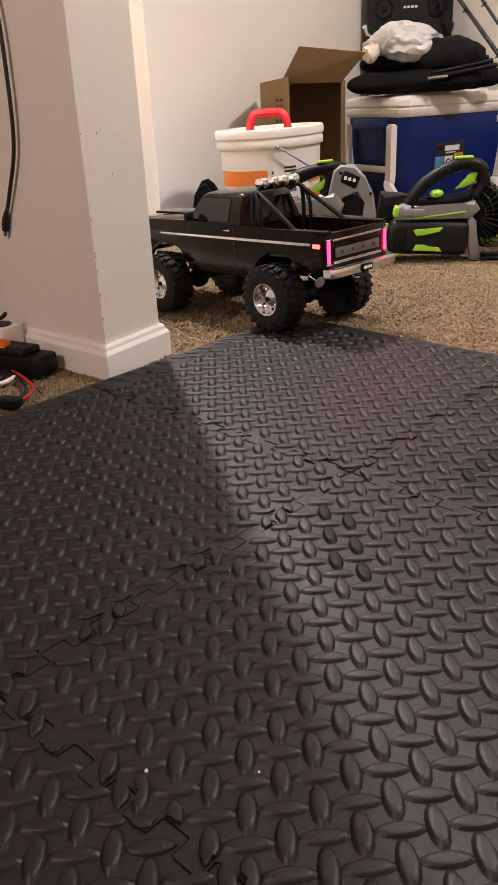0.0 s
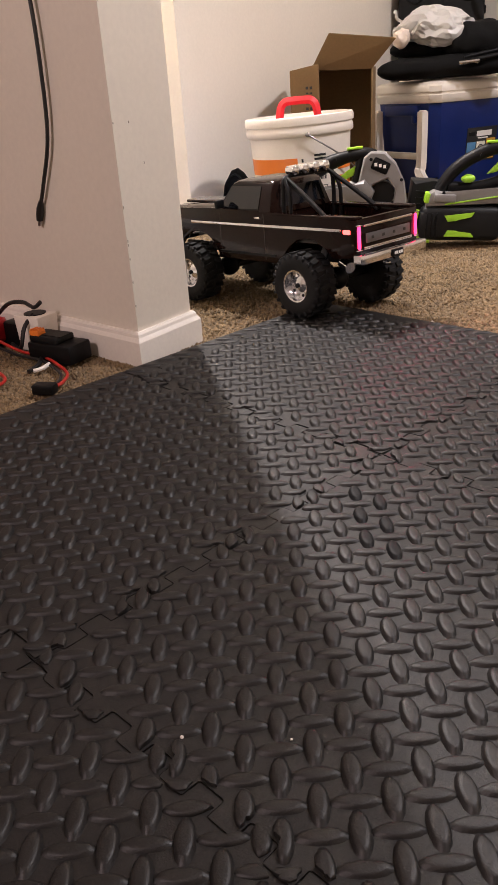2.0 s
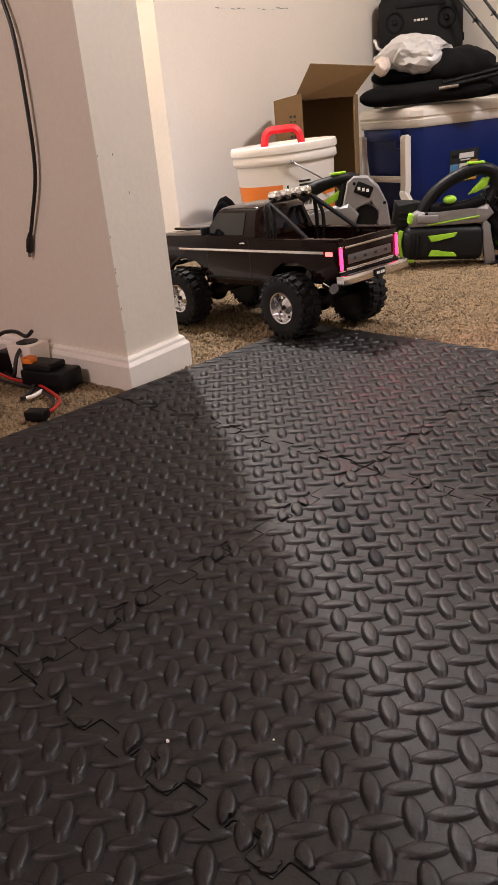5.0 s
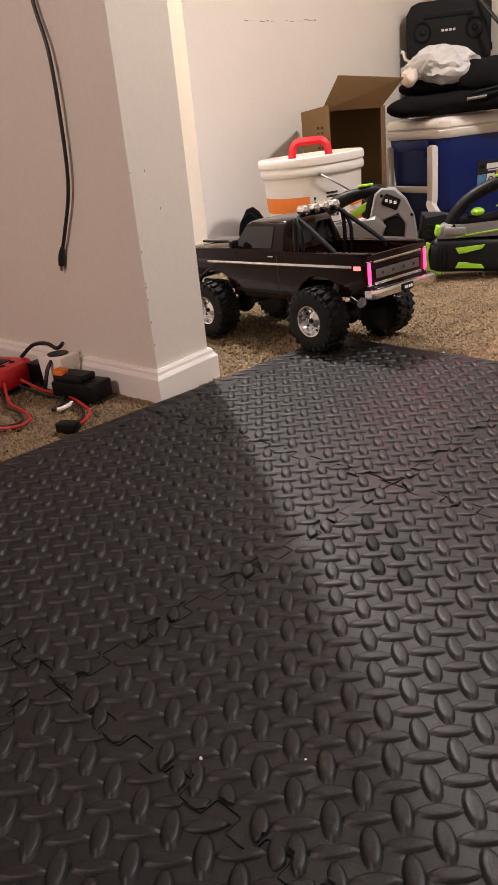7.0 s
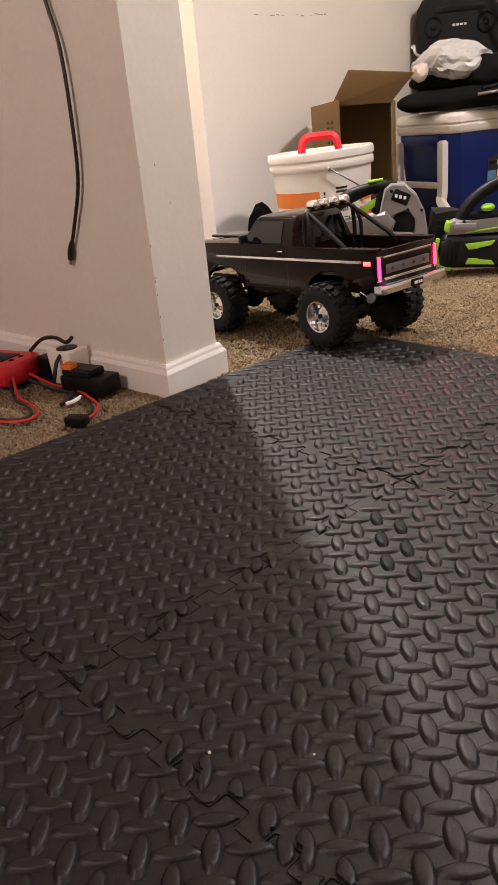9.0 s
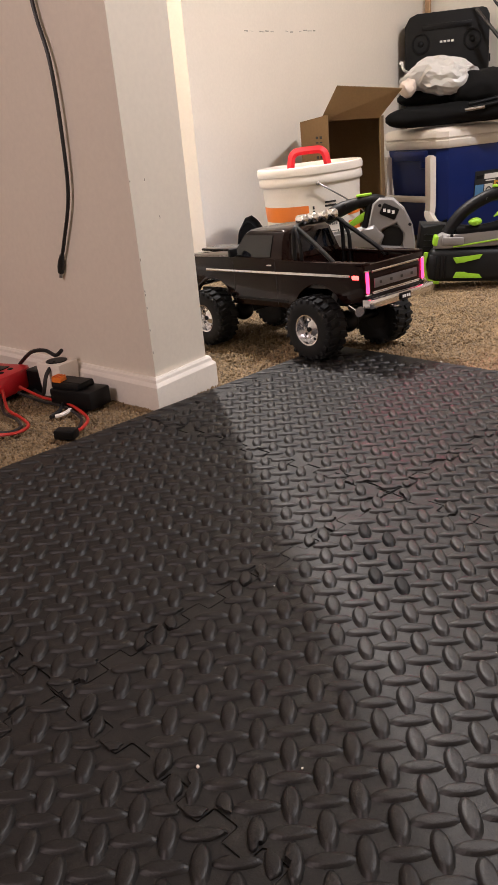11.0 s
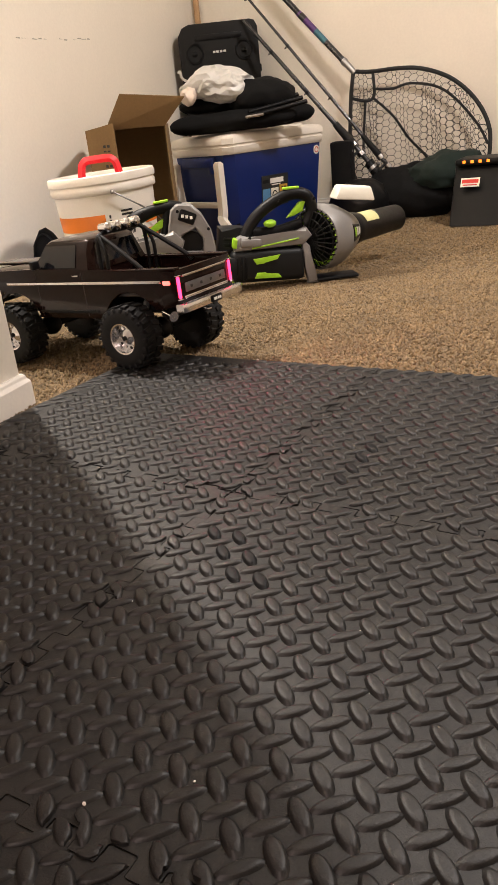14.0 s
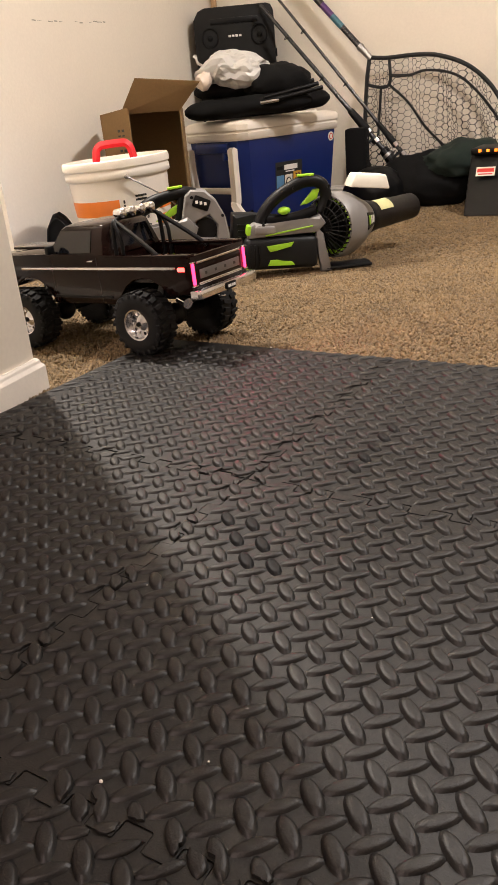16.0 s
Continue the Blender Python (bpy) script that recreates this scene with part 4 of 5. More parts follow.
def battery(t, u0, u1, z0, z1, d, clip=0.85):
    um, zm, w, h = (u0 + u1) / 2, (z0 + z1) / 2, u1 - u0, z1 - z0
    b = simple("battery_pack", DARKGREY, t, [lambda b: box(b, (um, 0, zm), (w, d, h), (0, 3, 0), 0.016, 3), lambda b: box(b, (u0 + 0.02, 0, zm), (0.05, d * 1.04, h * 0.8), (0, 3, 0), 0.012, 2)])
    y = -d / 2 - 0.001
    pts = [(um - 0.065, zm + 0.026), (um + 0.055, zm + 0.034), (um + 0.042, zm + 0.016), (um - 0.005, zm + 0.010), (um - 0.018, zm + 0.004), (um - 0.052, zm + 0.002)]
    pts = [(um + (a - um) * clip, zm + 0.018 + (c - zm - 0.018) * clip) for a, c in pts]
    bm = bmesh.new()
    prism(bm, pts, y - 0.004, y + 0.003, "y", 0.001)
    part("clip", bm, LIME, b, "lime green battery clip")
    bm = bmesh.new()
    prism(bm, [(p[0], 2 * zm - p[1] - 0.006) for p in pts], y - 0.002, y + 0.003, "y", 0.001)
    part("clip", bm, LIME, b)
    for k in range(3):
        simple("rib", BLACK_PL, b, [lambda b2: box(b2, (u0 + 0.016 + 0.012 * k, y, zm), (0.004, 0.006, h * 0.7), (0, 3, 0), 0.001, 1)])
    return b


def screws(t, pts, y):
    for p in pts:
        simple("screw", BLACK_PL, t, [lambda b: cyl(b, (p[0], y, p[1]), (p[0], y + 0.004, p[1]), 0.0042, seg=10)])


def holed(bm, outer, holes, lo, hi):
    """A plate across y with windows cut through it and slightly rounded rims."""
    def inset(poly, g):
        area = sum(poly[i - 1][0] * poly[i][1] - poly[i][0] * poly[i - 1][1] for i in range(len(poly)))
        return shrink(poly, g if area > 0 else -g)
    r = 0.004
    levels = ((lo, r), (lo + r, 0.0), (hi - r, 0.0), (hi, r))
    loops = []
    for poly, s in [(outer, 1)] + [(h, -1) for h in holes]:
        area = sum(poly[i - 1][0] * poly[i][1] - poly[i][0] * poly[i - 1][1] for i in range(len(poly)))
        q = poly if area > 0 else poly[::-1]
        rings = [[bm.verts.new((a, y, b)) for a, b in shrink(q, s * g)] for y, g in levels]
        for A, B in zip(rings, rings[1:]):
            for k in range(len(A)):
                bm.faces.new((A[k], A[(k + 1) % len(A)], B[(k + 1) % len(A)], B[k]))
        loops.append(rings)
    for end in (0, -1):
        es = []
        for rings in loops:
            ring = rings[end]
            for k in range(len(ring)):
                e = bm.edges.get((ring[k], ring[(k + 1) % len(ring)]))
                es.append(e)
        bmesh.ops.triangle_fill(bm, use_beauty=True, edges=es)


def build_trimmer():
    t = thing("hedge_trimmer", TP, "grey and black cordless garden trimmer with lime battery clips", "garden tool", "cordless garden tools")
    battery(t, -0.190, -0.002, 0.034, 0.118, 0.082)
    bm = bmesh.new()
    prism(bm, [(-0.178, 0.122), (-0.172, 0.160), (-0.150, 0.170), (-0.118, 0.168), (-0.085, 0.150), (-0.02, 0.158), (0.024, 0.182), (0.050, 0.150), (0.036, 0.116), (-0.05, 0.116)], -0.036, 0.036, "y", 0.009)
    part("rear_housing", bm, GREY_PL, t)
    simple("lime_cap", LIME, t, [lambda b: box(b, (-0.170, 0, 0.147), (0.014, 0.076, 0.028), (0, 12, 0), 0.004)])
    bm = bmesh.new()
    path = smooth_path([(-0.138, 0, 0.158), (-0.112, 0, 0.190), (-0.070, 0, 0.218), (-0.02, 0, 0.234), (0.020, 0, 0.238), (0.050, 0, 0.230)], 6)
    tube(bm, path, [0.017 - 0.002 * math.sin(0.4 * i) for i in range(len(path))], 12)
    tube(bm, smooth_path([(0.022, 0, 0.236), (0.012, 0, 0.200), (0.006, 0, 0.170)], 5), 0.016, 10)
    part("handle", bm, BLACK_PL, t, "black rubber-coated handle")
    simple("lock_button", LIME, t, [lambda b: box(b, (0.000, 0, 0.254), (0.040, 0.020, 0.006), (0, -4, 0), 0.002)])
    bm = bmesh.new()
    prism(bm, [(-0.062, 0.172), (-0.020, 0.200), (0.004, 0.214), (0.000, 0.190), (-0.03, 0.176)], -0.009, 0.009, "y", 0.003)
    part("trigger", bm, LIME, t)
    bm = bmesh.new()
    holed(bm, [(-0.004, 0.114), (0.006, 0.165), (0.022, 0.232), (0.040, 0.246), (0.076, 0.242), (0.104, 0.214), (0.124, 0.172), (0.131, 0.125), (0.126, 0.075), (0.104, 0.030), (0.060, 0.028), (0.046, 0.052), (0.030, 0.062), (0.018, 0.092)],
          [[(0.032, 0.124), (0.044, 0.165), (0.082, 0.180), (0.101, 0.152), (0.097, 0.118)], [(0.042, 0.094), (0.092, 0.097), (0.090, 0.058), (0.072, 0.042), (0.053, 0.060)]], -0.030, 0.026)
    part("front_guard", bm, GREY_PL, t, "grey looped front guard", smooth=35)
    simple("guard_panel", BLACK_PL, t, [lambda b: box(b, (0.064, -0.030, 0.211), (0.044, 0.004, 0.030), (0, 25, 0), 0.004)])
    for k in range(3):
        simple("panel_mark", WHITEINK, t, [lambda b: box(b, (0.052 + 0.011 * k, -0.0325, 0.215 - 0.003 * k), (0.007, 0.001, 0.008))])
    simple("side_motor", DARKGREY, t, [lambda b: ball(b, (0.062, 0.02, 0.075), 0.036, 18, (1, 0.8, 1)), lambda b: cyl(b, (0.07, -0.01, 0.14), (0.07, 0.045, 0.14), 0.03, seg=20)])
    bm = bmesh.new()
    prism(bm, [(-0.030, 0.0), (0.030, 0.0), (0.022, 0.012), (0.010, 0.05), (-0.010, 0.05), (-0.014, 0.014)], -0.03, 0.03, "y", 0.004)
    prism(bm, [(0.03, 0.0), (0.13, 0.0), (0.12, 0.03), (0.05, 0.035)], -0.028, 0.028, "y", 0.004)
    part("foot", bm, BLACK_PL, t)
    bm = bmesh.new()
    prism(bm, [(0.13, 0.06), (0.145, 0.17), (0.20, 0.165), (0.30, 0.145), (0.30, 0.06), (0.2, 0.05)], 0.0, 0.07, "y", 0.01)
    part("gear_case", bm, DARKGREY, t)
    for k in range(4):
        simple("vent_slot", BLACK_PL, t, [lambda b: box(b, (0.17 + 0.001 * k, -0.001, 0.09 + 0.016 * k), (0.036, 0.004, 0.007), (0, 8, 0), 0.001, 1)])
    screws(t, [(-0.092, 0.150), (-0.05, 0.232), (0.040, 0.228), (0.116, 0.176)], -0.0385)
    simple("tag", STICKER, t, [lambda b: box(b, (0.045, -0.028, 0.060), (0.03, 0.002, 0.026), (0, -20, 0))])
    return t


build_trimmer()


def build_blower():
    t = thing("leaf_blower", TP, "grey cordless leaf blower with black tube", "garden tool", "cordless garden tools")
    b = battery(t, 0.165, 0.366, 0.018, 0.104, 0.085, 0.62)
    bm = bmesh.new()
    prism(bm, [(0.178, 0.106), (0.180, 0.136), (0.200, 0.146), (0.240, 0.134), (0.34, 0.138), (0.378, 0.150), (0.392, 0.128), (0.368, 0.106)], -0.038, 0.038, "y", 0.008)
    part("rear_housing", bm, GREY_PL, t)
    simple("side_band", GREY_PL, t, [lambda b2: box(b2, (0.225, -0.040, 0.126), (0.055, 0.008, 0.020), (0, 4, 0), 0.004)])
    simple("lime_line", LIME, t, [lambda b2: box(b2, (0.29, -0.0395, 0.118), (0.13, 0.003, 0.004), (0, -6, 0), 0.001, 1)])
    simple("lime_cap", LIME, t, [lambda b2: box(b2, (0.182, 0, 0.128), (0.012, 0.08, 0.026), (0, 12, 0), 0.004), lambda b2: tube(b2, smooth_path([(0.158, -0.03, 0.10), (0.152, -0.03, 0.06), (0.168, -0.03, 0.026), (0.190, -0.03, 0.020)], 4), 0.006, 8)])
    bm = bmesh.new()
    path = smooth_path([(0.212, 0, 0.140), (0.245, 0, 0.184), (0.290, 0, 0.216), (0.345, 0, 0.236), (0.388, 0, 0.228), (0.400, 0, 0.190), (0.385, 0, 0.155)], 6)
    tube(bm, path, 0.0165, 12)
    tube(bm, smooth_path([(0.235, 0, 0.150), (0.30, 0, 0.146), (0.37, 0, 0.160)], 4), 0.013, 10)
    part("handle", bm, BLACK_PL, t, "black rubber-coated handle")
    simple("speed_dial", LIME, t, [lambda b2: ball(b2, (0.283, -0.012, 0.168), 0.015, 14, (1.2, 0.9, 0.7))])
    simple("lock_button", LIME, t, [lambda b2: box(b2, (0.348, 0, 0.252), (0.044, 0.020, 0.006), None, 0.002)])
    bm = bmesh.new()
    prism(bm, [(0.330, 0.176), (0.366, 0.214), (0.384, 0.216), (0.376, 0.190), (0.35, 0.180)], -0.009, 0.009, "y", 0.003)
    part("trigger", bm, LIME, t)
    # round fan housing; its axis is swung away to the right
    hub = new("fan_housing")
    hub.parent = t
    hub.matrix_local = Matrix.Translation((0.405, 0.005, 0.112)) @ Matrix.Rotation(radians(38), 4, "Z") @ Matrix.Rotation(radians(90), 4, "Y") @ Matrix.Diagonal((0.86, 0.86, 0.90, 1))
    bm = bmesh.new()
    lathe(bm, [(0.096, 0.0), (0.101, 0.012), (0.103, 0.040), (0.097, 0.075), (0.078, 0.115), (0.062, 0.150), (0.052, 0.165), (0.044, 0.166), (0.044, 0.10), (0.088, 0.04), (0.090, 0.0)], 44, closed=True)
    part("shell", bm, GREY_PL, hub, "grey rounded fan shell")
    bm = bmesh.new()
    for k in range(30):
        a = 2 * math.pi * k / 30
        tube(bm, [(0.094 * math.cos(a), 0.094 * math.sin(a), 0.002), (0.086 * math.cos(a), 0.086 * math.sin(a), -0.018), (0.05 * math.cos(a), 0.05 * math.sin(a), -0.030), (0.016 * math.cos(a), 0.016 * math.sin(a), -0.032)], 0.0022, 5)
    for r, z in ((0.088, -0.014), (0.066, -0.026), (0.042, -0.031)):
        tube(bm, [(r * math.cos(q * 0.2094), r * math.sin(q * 0.2094), z) for q in range(30)], 0.0018, 5, True)
    ball(bm, (0, 0, -0.03), 0.02, 14, (1, 1, 0.4))
    part("intake_grille", bm, BLACK_PL, hub, "black round wire intake grille")
    bm = bmesh.new()
    for k in range(26):
        a = 2 * math.pi * k / 26
        box(bm, (0.082 * math.cos(a), 0.082 * math.sin(a), 0.014), (0.012, 0.010, 0.010), (0, 0, math.degrees(a)), 0.001, 1)
    lathe(bm, [(0.080, 0.02), (0.088, 0.02), (0.088, 0.03), (0.080, 0.03)], 32, closed=True)
    part("fan_ring", bm, LIME, hub)
    simple("fan_core", BLACK_PL, hub, [lambda b2: cyl(b2, (0, 0, 0.04), (0, 0, 0.05), 0.085, seg=32), lambda b2: cyl(b2, (0, 0, -0.02), (0, 0, 0.05), 0.03, seg=20)])
    bm = bmesh.new()
    lathe(bm, [(0.050, 0.150), (0.053, 0.156), (0.053, 0.190), (0.048, 0.196), (0.047, 0.30), (0.0455, 0.304), (0.044, 0.42), (0.040, 0.42), (0.040, 0.150)], 36, closed=True)
    part("tube", bm, BLACK_PL, hub, "black plastic blower tube")
    # marks on the shell side that faces out
    bm = bmesh.new()
    cone = lambda z: 0.0975 + (z - 0.075) / 0.075 * (0.062 - 0.0975)
    def patch(b2, a0, a1, z0, z1, off):
        rings = []
        for k in range(9):
            a = radians(a0 + (a1 - a0) * k / 8)
            rings.append([(r * math.cos(a), r * math.sin(a), z) for r, z in ((cone(z0) - 0.003, z0), (cone(z0) + off, z0), (cone(z1) + off, z1), (cone(z1) - 0.003, z1))])
        loft(b2, rings)
    patch(bm, -110, -78, 0.080, 0.145, 0.0022)
    badge = part("badge", bm, BLACK_PL, hub, "black badge with light marks")
    for k, m in enumerate((LIME, WHITEINK, WHITEINK)):
        bm = bmesh.new()
        patch(bm, -104, -86, 0.086 + 0.020 * k, 0.100 + 0.020 * k, 0.0032)
        part("badge_mark", bm, m, badge)
    bm = bmesh.new()
    rings = []
    for k in range(7):
        a = radians(-175 + 30 * k / 6 * 2)
        rings.append([(0.0475 * math.cos(a), 0.0475 * math.sin(a), z) for z in (0.21, 0.275)] + [(0.0490 * math.cos(a), 0.0490 * math.sin(a), z) for z in (0.275, 0.21)])
    loft(bm, rings)
    part("tube_label", bm, PALEYEL, hub, "pale yellow warning label")
    bm = bmesh.new()
    prism(bm, [(0.372, 0.0), (0.402, 0.0), (0.392, 0.030), (0.384, 0.10), (0.366, 0.12), (0.362, 0.09), (0.372, 0.04)], -0.035, -0.012, "y", 0.004)
    part("foot", bm, GREY_PL, t)
    simple("base_plate", DARKGREY, t, [lambda b2: box(b2, (0.45, 0.0, 0.006), (0.13, 0.07, 0.008), None, 0.003)])
    screws(t, [(0.222, 0.139), (0.31, 0.225), (0.402, 0.222)], -0.0395)


build_blower()

# small white carton that lies on the blower
simple("white_carton", STICKER, None, [lambda b: box(b, (0, 0, 0), (0.112, 0.07, 0.036), None, 0.005, 2, 0.78)])
bpy.data.objects["white_carton"].matrix_world = TP @ pose(0.520, 0.02, 0.221, 0, 8, 4)
tagged(bpy.data.objects["white_carton"], "small white carton lying on the leaf blower", "carton")
simple("print_mark", SCUFF, bpy.data.objects["white_carton"], [lambda b: box(b, (0.01, -0.012, 0.0153), (0.02, 0.012, 0.0006)), lambda b: box(b, (0.01, 0.006, 0.0153), (0.012, 0.006, 0.0006))])

# ---- fishing tackle against the far wall ----
NETM = Matrix.Translation(C2 - V * 0.06) @ pose(0, 0, 0, 0, 0, YAW)
RODM = Matrix.Translation(C2 - V * 0.20) @ pose(0, 0, 0, 0, 0, YAW)


def build_net():
    t = thing("landing_net", NETM, "black landing net with hexagonal mesh, leaning on the wall", "landing net")
    hoop_pts = [(0.735, 0.575), (0.81, 0.566), (0.93, 0.566), (1.03, 0.553), (1.142, 0.507), (1.233, 0.430), (1.291, 0.339), (1.309, 0.25), (1.29, 0.13), (1.20, 0.05), (1.0, 0.03), (0.82, 0.06), (0.735, 0.15), (0.718, 0.28), (0.722, 0.46), (0.730, 0.54)]
    hoop = smooth_path([(u, 0.03 * (1 - z / 0.58) * -3, z) for u, z in hoop_pts + hoop_pts[:1]], 6)
    bm = bmesh.new()
    tube(bm, hoop[:-1], 0.0085, 8, True)
    part("hoop", bm, NET, t, "black padded hoop")
    bm = bmesh.new()
    tube(bm, smooth_path([(0.818, 0, 0.562), (0.824, -0.01, 0.51), (0.822, -0.012, 0.467), (0.79, -0.012, 0.453), (0.722, -0.01, 0.470)], 5), 0.0065, 8)
    part("yoke", bm, NET, t)
    for pts in ([(0.822, -0.015, 0.46), (0.905, -0.03, 0.385), (0.976, -0.05, 0.289), (1.06, -0.06, 0.198), (1.10, -0.08, 0.10)], [(0.823, -0.012, 0.497), (0.908, -0.02, 0.491), (0.979, -0.02, 0.503), (1.084, -0.02, 0.481), (1.165, -0.03, 0.426), (1.257, -0.045, 0.320), (1.30, -0.05, 0.24)], [(0.785, -0.012, 0.453), (0.780, -0.04, 0.34), (0.776, -0.06, 0.224)]):
        b = bmesh.new()
        tube(b, smooth_path(pts, 6), 0.0055, 7)
        part("strap", b, NET, t)
    # mesh of six-sided cells, drawn over the hoop and sagging
    poly = [(p.x, p.z) for p in hoop]
    R = 0.0150
    edges = set()
    for i in range(-4, 60):
        for j in range(-4, 60):
            cx, cz = 0.70 + i * R * 1.5, 0.02 + j * R * 1.732 + (i % 2) * R * 0.866
            ring = [(round(cx + R * math.cos(radians(60 * k)), 4), round(cz + R * math.sin(radians(60 * k)), 4)) for k in range(6)]
            for k in range(6):
                a, b = ring[k], ring[(k + 1) % 6]
                edges.add((min(a, b), max(a, b)))
    bm = bmesh.new()

    def drape(p, layer):
        u, z = p
        sag = 0.05 * noise.noise(Vector((u * 5, z * 4, layer * 3.0))) - 0.012
        fold = 0.012 * math.sin(u * 46 + 9 * z + layer)
        return (u + fold * 0.7 + 0.006 * noise.noise(Vector((u * 30, z * 30, 1.0 + layer))), -0.09 * (1 - z / 0.58) + sag - 0.03 * layer, z + 0.006 * noise.noise(Vector((u * 30, z * 30, 5.0))))
    for layer in (0, 1):
        for a, b in edges:
            if inside(poly, *a) and inside(poly, *b) and (layer == 0 or (a[1] < 0.5 and (a[0] < 0.86 or a[0] > 1.02))):
                p, q = drape(a, layer), drape(b, layer)
                if (Vector(p) - Vector(q)).length < 0.05:
                    tube(bm, [p, q], 0.0012, 4)
    me = part("mesh", bm, NET, t, "thin black hexagonal netting", smooth=0)
    tagged(me, kind="stuff")
    bm = bmesh.new()
    d = Vector((-0.213, 0.010, 0.233)).normalized()
    a = Vector((0.733, 0.0, 0.577))
    cyl(bm, a + d * 0.06, a + d * 0.86, 0.0125, 0.0120, 16)
    cyl(bm, a + d * 0.30, a + d * 0.33, 0.0145, seg=16)
    handle = part("handle", bm, CARBON, t, "glossy black handle")
    simple("handle_joint", STEEL, t, [lambda b: cyl(b, a - d * 0.01, a + d * 0.065, 0.0125, 0.015, 12), lambda b: cyl(b, a + d * 0.05, a + d * 0.06, 0.017, seg=12)], "worn metal joint")
    simple("wrap", PURPLE, handle, [lambda b: cyl(b, a + d * 0.235, a + d * 0.34, 0.0135, seg=16)], "purple wrap")
    simple("wrap", TEALWRAP, handle, [lambda b: cyl(b, a + d * 0.17, a + d * 0.235, 0.0132, seg=16)], "teal wrap")


build_net()


def build_rod(a, b, ra, rb, label, guides, seat):
    """A rod from its butt a up to b, in the wall's frame."""
    t = thing("fishing_rod", RODM, label, "fishing rod", "fishing rods")
    a, b = Vector(a), Vector(b)
    d = (b - a).normalized()
    side = Vector((0, -1, 0))
    bm = bmesh.new()
    cyl(bm, a, b, ra, rb, 12)
    part("blank", bm, CARBON, t, "glossy black blank")
    simple("grip", RUBBER, t, [lambda x: cyl(x, a, a + d * (0.10 + seat), ra * 1.9, ra * 1.6, 14)])
    simple("grip", RUBBER, t, [lambda x: cyl(x, a + d * (0.20 + seat), a + d * (0.31 + seat), ra * 1.7, ra * 1.2, 14)])
    simple("butt_cap", STEEL, t, [lambda x: cyl(x, a - d * 0.006, a + d * 0.012, ra * 2.0, seg=14)])
    for s in (0.135, 0.185):
        simple("seat_ring", CHROME, t, [lambda x: cyl(x, a + d * (s + seat), a + d * (s + seat + 0.018), ra * 1.8, seg=14)])
    for g in guides:
        c = a + d * g + side * 0.012
        n = d.cross(side)
        simple("line_guide", BLACK_PL, t, [lambda x: tube(x, [c + side * (0.010 + 0.011 * math.cos(q * 0.5236)) + n * 0.011 * math.sin(q * 0.5236) for q in range(12)], 0.0018, 5, True), lambda x: tube(x, [a + d * (g - 0.02), c + side * 0.002, a + d * (g + 0.02)], 0.0014, 5)])
    c = a + d * (0.16 + seat) + Vector((-0.035, -0.03, -0.030))
    r = simple("reel", BLACK_PL, t, [lambda x: cyl(x, c, c + d * 0.045, 0.022, 0.018, 20), lambda x: cyl(x, c + d * 0.045, c + d * 0.05, 0.024, seg=20), lambda x: cyl(x, c, a + d * (0.16 + seat), 0.006, seg=8), lambda x: ball(x, c, 0.021, 14)])
    simple("reel_handle", STEEL, r, [lambda x: tube(x, smooth_path([c, c + Vector((0.01, -0.03, 0.0)), c + Vector((0.02, -0.04, 0.03))], 4), 0.003, 6), lambda x: ball(x, c + Vector((0.02, -0.045, 0.036)), 0.008, 10), lambda x: cyl(x, c + d * 0.012, c + d * 0.030, 0.0205, seg=20)])


build_rod((0.960, -0.06, 0.065), (0.330, -0.06, 0.808), 0.0115, 0.0070, "black fishing rod with spinning reel against the wall", (0.58, 0.80), 0.10)
build_rod((0.985, -0.06, 0.104), (0.10, -0.06, 1.204), 0.0085, 0.0034, "slim black fishing rod with reel against the wall", (0.48, 0.75, 1.0), -0.03)

# black case in the gap behind the cooler
simple("black_case", FABRIC, None, [lambda b: box(b, (0.015, 0, 0.155), (0.085, 0.10, 0.31), None, 0.008)])
tagged(bpy.data.objects["black_case"], "narrow black case standing behind the cooler", "case").matrix_world = pose(-0.475, 1.975, 0, 0, 0, 14)
# bags and cases along the far wall
FAR = Matrix.Translation(C2 - V * 0.35) @ pose(0, 0, 0, 0, 0, YAW)
w = lambda u, v, z: tuple(FAR @ Vector((u, v, z)))
lump("black_bag", w(1.02, 0.02, 0.085), (0.20, 0.13, 0.115), FABRIC, "slumped black fabric bag on the carpet", "bag", 0.22, 9, 11, 8)
lump("black_bag", w(0.83, -0.08, 0.068), (0.13, 0.11, 0.095), BLACK_PL, "small round black bag on the carpet", "bag", 0.12, 9, 5, 0)
lump("green_cloth", w(1.18, 0.0, 0.165), (0.17, 0.11, 0.075), GREEN_CLOTH, "dark green cloth heaped on a black bag", "cloth", 0.3, 12, 9, 15)


